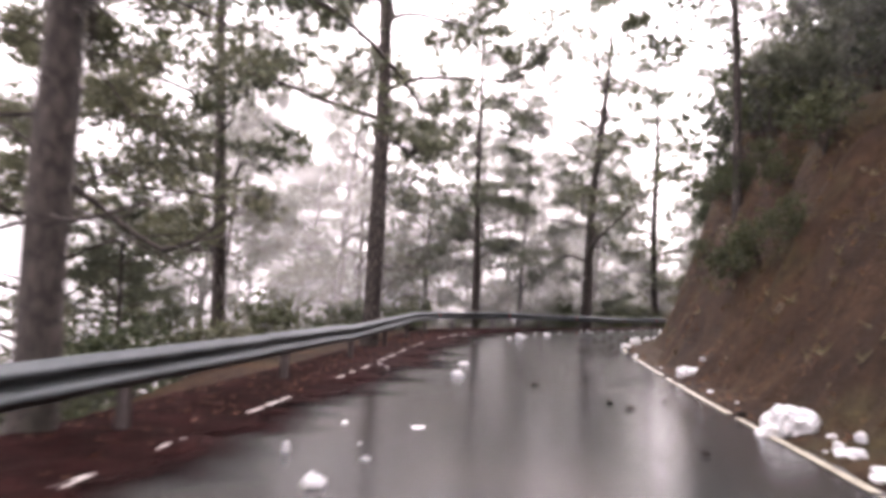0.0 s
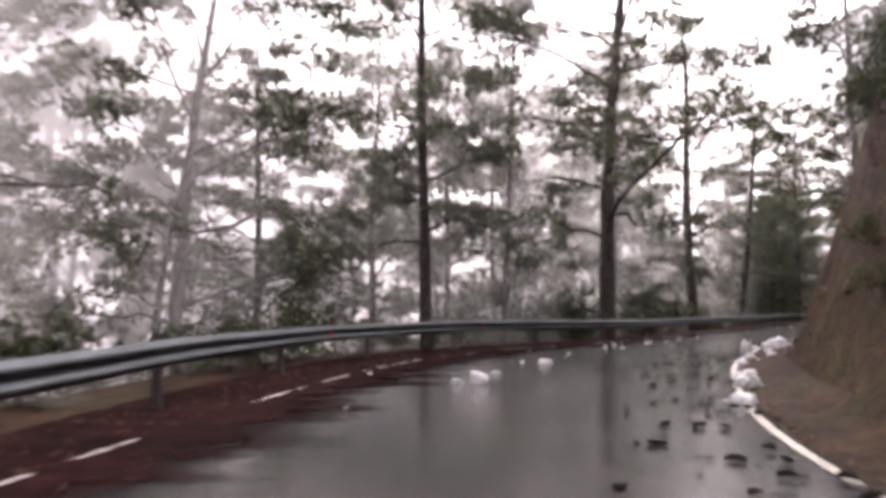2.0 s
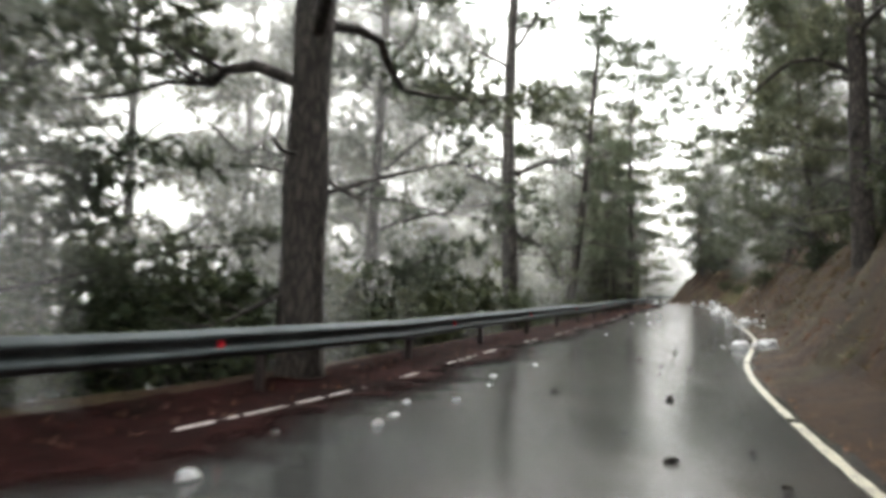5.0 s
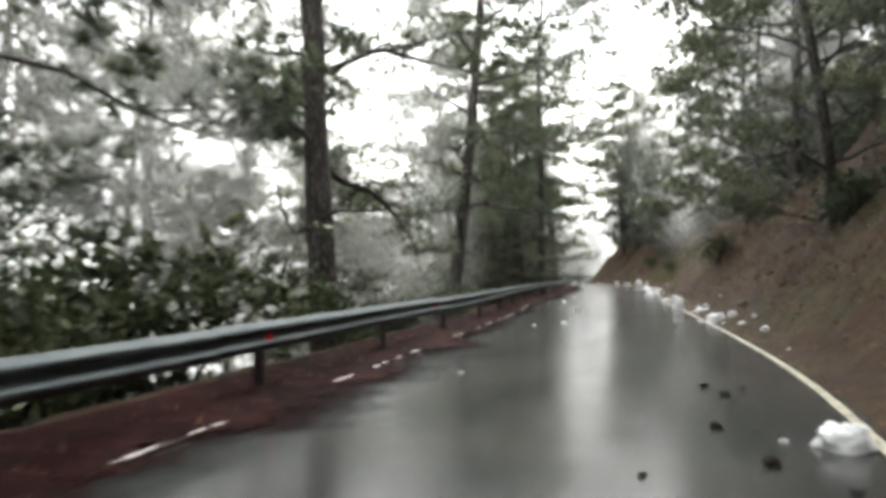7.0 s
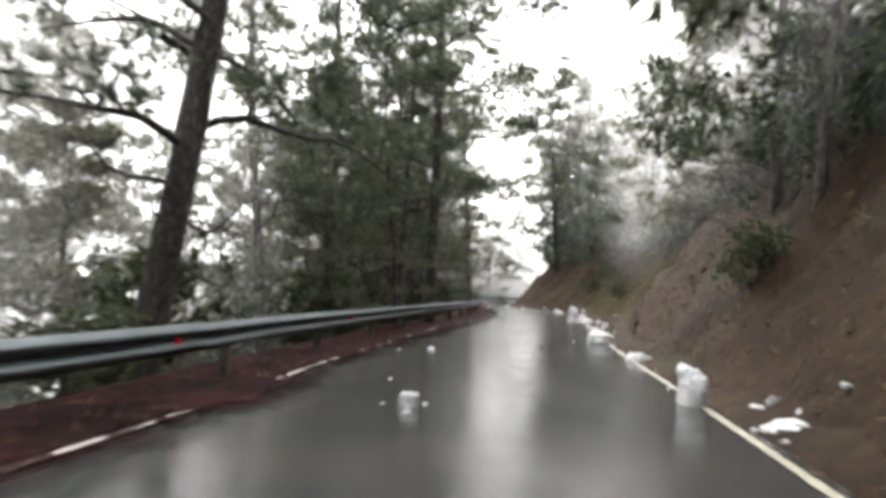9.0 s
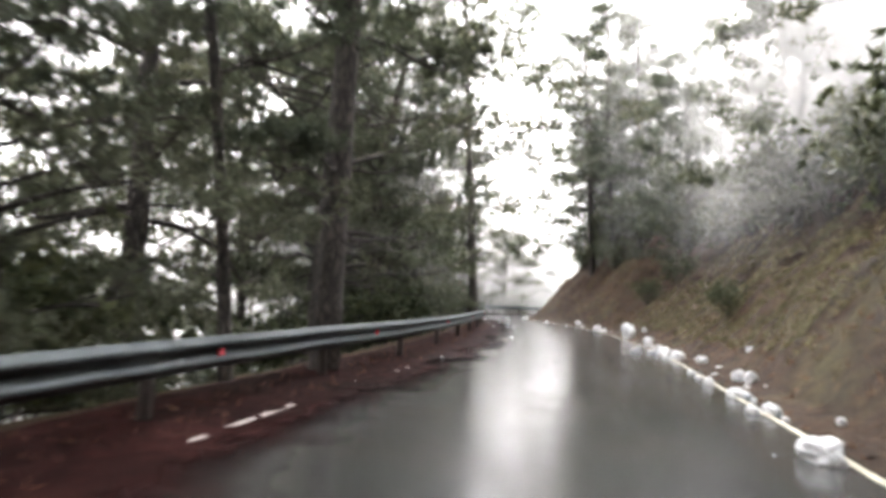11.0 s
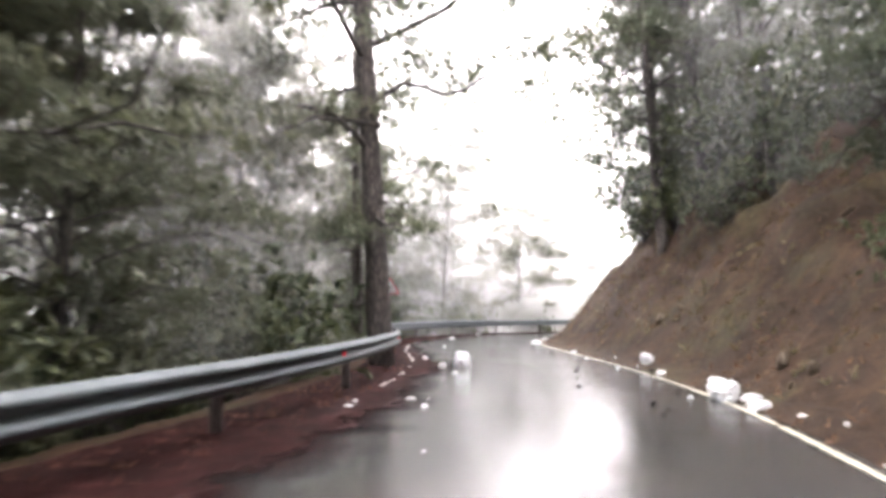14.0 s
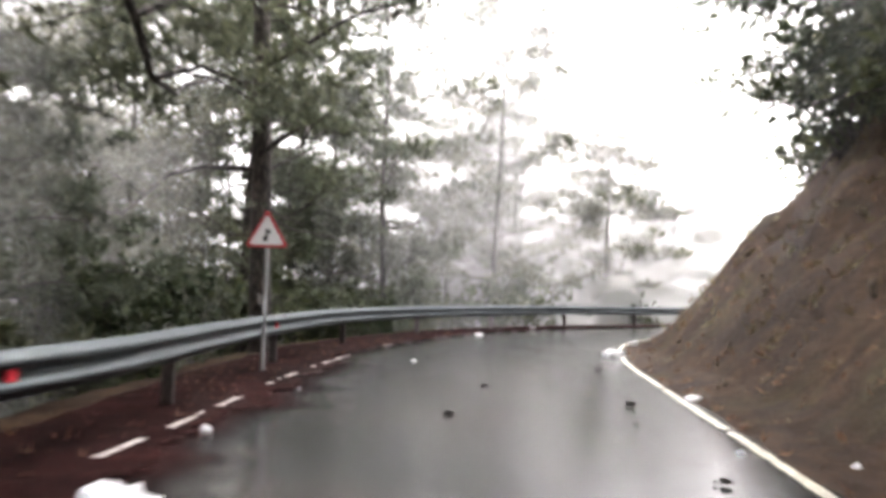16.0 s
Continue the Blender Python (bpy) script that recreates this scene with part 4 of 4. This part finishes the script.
    blocks += [(10.25, 31.33, 0.32, 0.32), (17.05, 43.4, 0.5, 0.27), (16.85, 44.0, 0.36, 0.2), (14.24, 37.98, 0.2, 0.1), (11.23, 32.34, 0.12, 0.08), (23.2, 54.2, 0.4, 0.2), (25.8, 59.62, 0.45, 0.46), (30.4, 68.6, 0.8, 0.33), (25.54, 57.99, 0.5, 0.14), (23.64, 54.74, 0.5, 0.24),
               (23.81, 54.36, 0.22, 0.13), (22.82, 52.72, 0.22, 0.13), (22.86, 52.4, 0.12, 0.08), (28.5, 64.4, 0.42, 0.2), (26.09, 58.9, 0.25, 0.15), (26.29, 58.9, 0.16, 0.1), (25.99, 58.25, 0.14, 0.1), (31.6, 70.9, 0.4, 0.22)]
    blocks += [(40.58, 86.28, 0.42, 0.27), (38.4, 82.31, 0.36, 0.25), (37.4, 80.5, 0.42, 0.29), (36.95, 79.04, 0.33, 0.2), (36.4, 77.8, 0.3, 0.17), (36.65, 77.3, 0.21, 0.14), (35.3, 76.0, 0.36, 0.27), (34.94, 75.38, 0.24, 0.23), (34.0, 74.6, 0.21, 0.18),
               (41.6, 89.0, 0.62, 0.6), (42.1, 88.75, 0.3, 0.22), (40.18, 85.78, 0.3, 0.21), (39.63, 84.89, 0.28, 0.23), (37.51, 82.39, 0.3, 0.21), (39.22, 83.8, 0.31, 0.19), (38.62, 83.08, 0.22, 0.13)]
    blocks += [(38.15, 82.0, 0.3, 0.18), (43.93, 95.18, 0.4, 0.25), (43.75, 94.3, 0.34, 0.15), (43.6, 93.4, 0.17, 0.11), (45.85, 100.4, 0.28, 0.22), (45.2, 98.8, 0.22, 0.12), (44.33, 95.9, 0.36, 0.25), (44.1, 94.9, 0.27, 0.15), (45.1, 100.33, 0.11, 0.06),
               (46.75, 105.95, 0.25, 0.08), (47.7, 111.3, 0.42, 0.16), (49.2, 114.1, 0.2, 0.13)]
    for x, y, w, h in lumps:
        put(x, y, 0.82 * w, 0.85 * h)
    for x, y, w, h in blocks:
        near = 0.85 if 73 < y < 92 else 1.0
        put(x, y, near * w, near * h, w > 0.44)
        for _ in range(rng.randint(1, 4) if w > 0.25 else rng.randint(2)):
            put(x + w * rng.uniform(-0.9, 0.9), y + w * rng.uniform(-0.9, 0.9), rng.uniform(0.04, 0.11))
    for lo, hi, count, off in ((2, 12, 6, 0.4), (12, 30, 5, 0.4), (30, 40, 4, 0.5), (42, 60, 8, 0.5), (60, 78, 14, 0.3), (74, 92, 26, 0.25), (92, 110, 7, 0.35)):
        for _ in range(count):
            p, q = along(RIGHT, rng.uniform(lo, hi))
            x, y = p + q * np.clip(off + rng.randn() * 0.25, -0.3, 0.5)
            put(x, y, 0.05 + 0.12 * rng.rand() ** 2.2)
    for _ in range(18):
        p, q = along(RIGHT, rng.uniform(72.5, 85))
        x, y = p + q * (0.12 + 0.16 * rng.randn())
        put(x, y, rng.uniform(0.1, 0.26))
    for _ in range(26):
        p, q = along(LEFT, rng.uniform(2, 110))
        x, y = p + q * (0.5 + rng.randn() * 0.55)
        put(x, y, 0.04 + 0.07 * rng.rand() ** 2)


scatter_snow()


def scatter_clods():
    kinds = [lump(20 + k, "mud_clod", CLOD, 0.6, 0.7, 2, 0.5) for k in range(5)]
    rng = np.random.RandomState(14)
    for lo, hi, count, off, sd in ((4, 16, 24, -0.8, 0.8), (16, 24, 90, -0.55, 0.5), (23.5, 31, 130, -0.7, 0.55), (32, 46, 40, -0.7, 0.8), (66, 82, 24, -0.8, 0.9), (92, 112, 34, -0.7, 0.7), (46, 66, 10, -1.2, 1.0)):
        for _ in range(count):
            p, q = along(RIGHT, rng.uniform(lo, hi))
            x, y = p + q * (off + rng.randn() * sd)
            w = 0.035 + 0.085 * rng.rand() ** 2.2
            ob = new("mud_clod", kinds[rng.randint(5)])
            ob.matrix_basis = Matrix.Translation((x, y, 0.026)) @ Matrix.Rotation(rng.rand() * 6.28, 4, "Z") @ Matrix.Diagonal((w * 1.3, w, w * 0.7, 1))
            tagged(ob, "dark wet clod of earth on the asphalt", "clod", "earth clods on the road")


scatter_clods()


# ---- road sign ----
def build_sign():
    x, y = 41.58, 108.1
    sign = new("road_sign")
    sign.matrix_basis = Matrix.Translation((x, y, -0.1)) @ Matrix.Rotation(radians(-10), 4, "Z")
    tagged(sign, "triangular red and white warning sign on a thin steel post", "road sign")
    v, f = tube([(0, 0, -0.4), (0, 0, 1.0), (0, 0, 2.25)], [0.028] * 3, 12)
    part("post", mesh_of("post", v, f, SIGN_GREY, True), SIGN_GREY, sign)

    def plate(r, z, y0, thick, mat, name, label):
        bm = bmesh.new()
        a = [bm.verts.new((r * math.sin(t), y0, z + r * math.cos(t))) for t in (0, 2.0944, 4.18879)]
        face = bm.faces.new(a)
        ext = bmesh.ops.extrude_face_region(bm, geom=[face])
        bmesh.ops.translate(bm, verts=[e for e in ext["geom"] if isinstance(e, bmesh.types.BMVert)], vec=(0, -thick, 0))
        bmesh.ops.recalc_face_normals(bm, faces=bm.faces)
        bmesh.ops.bevel(bm, geom=[e for e in bm.edges if abs(e.verts[0].co.y - e.verts[1].co.y) > thick * 0.5], offset=r * 0.09, segments=4, affect="EDGES")
        part(name, bm, mat, sign, label)

    plate(0.36, 2.0, -0.03, 0.012, SIGN_RED, "rim", "red sign rim")
    plate(0.285, 2.0, -0.044, 0.006, SIGN_WHITE, "face", "white sign face")
    bm = bmesh.new()
    for dx, z, w, h in ((0.0, 1.99, 0.035, 0.17), (0.02, 2.04, 0.07, 0.05), (-0.03, 1.94, 0.04, 0.07)):
        g = bmesh.ops.create_cube(bm, size=1)
        bmesh.ops.transform(bm, matrix=Matrix.Translation((dx, -0.053, z)) @ Matrix.Diagonal((w, 0.004, h, 1)), verts=g["verts"])
    part("symbol", bm, SIGN_BLACK, sign, "black sign symbol")


build_sign()


# ---- bank: stones, dry grass, litter ----
def scatter_stones():
    kinds = [lump(70 + k, "bank_stone", ROCK, 0.7, 0.7, 2) for k in range(5)]
    rng = np.random.RandomState(9)
    for lo, hi, count in ((2, 40, 30), (40, 76, 24), (76, 96, 50), (94, 112, 40), (2, 40, -40), (62, 112, -60)):
        toe = count < 0  # small rubble along the foot of the bank
        for _ in range(abs(count)):
            p, q = along(RIGHT, rng.uniform(lo, hi))
            x, y = p + q * (rng.uniform(0.12, 0.75) if toe else 0.7 + 3.6 * rng.rand() ** 1.3)
            w = 0.03 + 0.07 * rng.rand() ** 2 if toe else 0.06 + 0.24 * rng.rand() ** 3
            ob = new("bank_stone", kinds[rng.randint(5)])
            ob.matrix_basis = Matrix.Translation((x, y, float(height([(x, y)])[0]) - 0.12 * w)) @ Euler((rng.rand() * 2, rng.rand() * 2, rng.rand() * 6)).to_matrix().to_4x4() @ Matrix.Diagonal((w * 1.3, w, w * 0.8, 1))
            tagged(ob, "rough pale brown stone stuck in the earth bank", "stone", "stones in the bank")


scatter_stones()


def scatter_low(name, label, category, mat, spots, count, length, width, seed, lift=0.0, up=1.0):
    rng = np.random.RandomState(seed)
    xy = np.array(spots)
    c = np.c_[xy, height(xy) + lift]
    v, f = blades(c, np.tile([0, 0, up], (len(c), 1)), rng, count, length, width)
    tagged(new(name, mesh_of(name, v, f, mat)), label, category, kind="stuff")


def build_low():
    rng = np.random.RandomState(17)

    def strip(curve, lo, hi, near, far, number, power=1.0):
        out = []
        for _ in range(number):
            p, q = along(curve, rng.uniform(lo, hi))
            out.append(p + q * (near + (far - near) * rng.rand() ** power))
        return out

    scatter_low("dry_grass", "pale dry grass tufts on the earth bank", "grass", GRASS, strip(RIGHT, 75, 93, 1.0, 5.0, 4200) + strip(RIGHT, 0, 118, 0.9, 6, 900), 7, 0.17, 0.022, 1)
    scatter_low("bank_weeds", "low green weeds scattered over the bank", "weeds", SCRUB, strip(RIGHT, 0, 118, 1.4, 6.5, 700), 14, 0.14, 0.009, 2)
    scatter_low("bank_scrub", "low brown and green scrub clinging to the upper bank", "scrub", SCRUB, strip(RIGHT, 6, 118, 1.0, 6.5, 5000, 0.8), 9, 0.2, 0.013, 6)
    scatter_low("leaf_litter", "fallen brown needles and leaves along the road edge", "litter", LITTER,
                strip(RIGHT, -2, 118, 0.15, 3.2, 4200, 1.5) + strip(LEFT, -2, 118, -1.2, -0.05, 2600), 4, 0.1, 0.014, 3, 0.05, 0.1)


build_low()


# ---- mist ----
def build_mist():
    """Sheets that stand in for mist thickening with distance: veils that stand across the slope and the hill, clear of
    the road, and a glowing white backdrop behind them.
    """
    def veil(p, thin, low, high, mat, follow=False):
        """A standing veil; with follow it rises from the ground, thin at its foot."""
        foot = height(p) if follow else np.full(len(p), float(low))
        steps = ((0.0, 0.0), (1.2, 0.15), (4.0, 0.8), (8.0, 1.0), (20.0, 1.0), (high, 1.0)) if follow else tuple((h * (high - low), 1.0) for h in np.linspace(0, 1, 6))
        v = np.stack([np.c_[p, foot + h] for h, _ in steps], 1)
        me = mesh_of("mist_bank", v.reshape(-1, 3), grid_faces(len(p), 6), mat, True)
        cover = np.asarray(thin)[:, None] * np.array([c for _, c in steps])[None]
        me.attributes.new("cover", "FLOAT", "POINT").data.foreach_set("value", cover.ravel().astype(np.float32))
        tagged(new("mist_bank", me), "thin bank of pale drifting mist among the trees", "mist", kind="stuff")

    def across(curve, y, near, far, sign, mat, low, high, soft):
        p, q = along(curve, y)
        u = np.linspace(0, 1, 40)
        off = near + (far - near) * u
        veil(p + sign * q * off[:, None], np.clip(u * (far - near) / soft, 0, 1) * np.clip((1 - u) * 6, 0, 1), low, high, mat, sign > 0)

    def beside(curve, off, low, high, mat):
        c = curve[(curve[:, 1] > -30) & (curve[:, 1] < 150)][::6]
        p = c + side(c) * off
        p = p[np.abs(nearest(curve[::2], p)[0]) > 0.97 * abs(off)]
        p = np.stack([np.convolve(np.pad(p[:, k], 4, "edge"), np.ones(9) / 9, "valid") for k in (0, 1)], 1)
        veil(p, np.ones(len(p)), low, high, mat)

    for y in (*np.arange(20, 32, 6.0), 32, 36, 40, 44, 50, 61, 67, 92, 97, 100, 103, 106, 110):
        across(RAIL, y, 0.3 if 30 < y < 42 else 1.2, 42, -1, THIN_VEIL if y > 56 else VEIL, -26, 40, 0.8 if 30 < y < 42 else 1.5)
    for y in (53, 57):
        across(RAIL, y, 4.5, 42, -1, HILL_VEIL, -26, 40, 2.0)
    for y in (*np.arange(9, 58, 5.0), *np.arange(60, 92, 3.0), *np.arange(93, 118, 5.0)):
        across(RIGHT, y, 2.0, 34, 1, DENSE_VEIL if 58 < y < 92 else HILL_VEIL, 0, 40, 2.5)
    c = RAIL[(RAIL[:, 1] > 117) & (RAIL[:, 1] < 150)][::3]
    for off in (1.2, 2.6, 4.2, 6.5, 9.5, 13.0):
        veil(c - side(c) * off, np.clip(np.linspace(0, 8, len(c)), 0.2, 1), -26, 44, END_VEIL)
    beside(RAIL, -13, -26, 40, MIST)
    beside(RAIL, -22, -26, 40, MIST)
    beside(RIGHT, 12, 0, 46, MIST)
    beside(RIGHT, 18, 0, 50, MIST)
    # Self-lit ring added behind everything in place of the white horizon.
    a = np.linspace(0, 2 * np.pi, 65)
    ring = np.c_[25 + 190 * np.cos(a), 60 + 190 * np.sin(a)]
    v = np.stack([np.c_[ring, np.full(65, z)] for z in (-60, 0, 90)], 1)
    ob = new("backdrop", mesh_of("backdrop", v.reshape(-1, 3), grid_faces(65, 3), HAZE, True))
    tagged(ob, "glowing white backdrop standing in for the misty distance", "distance", kind="structure")


build_mist()
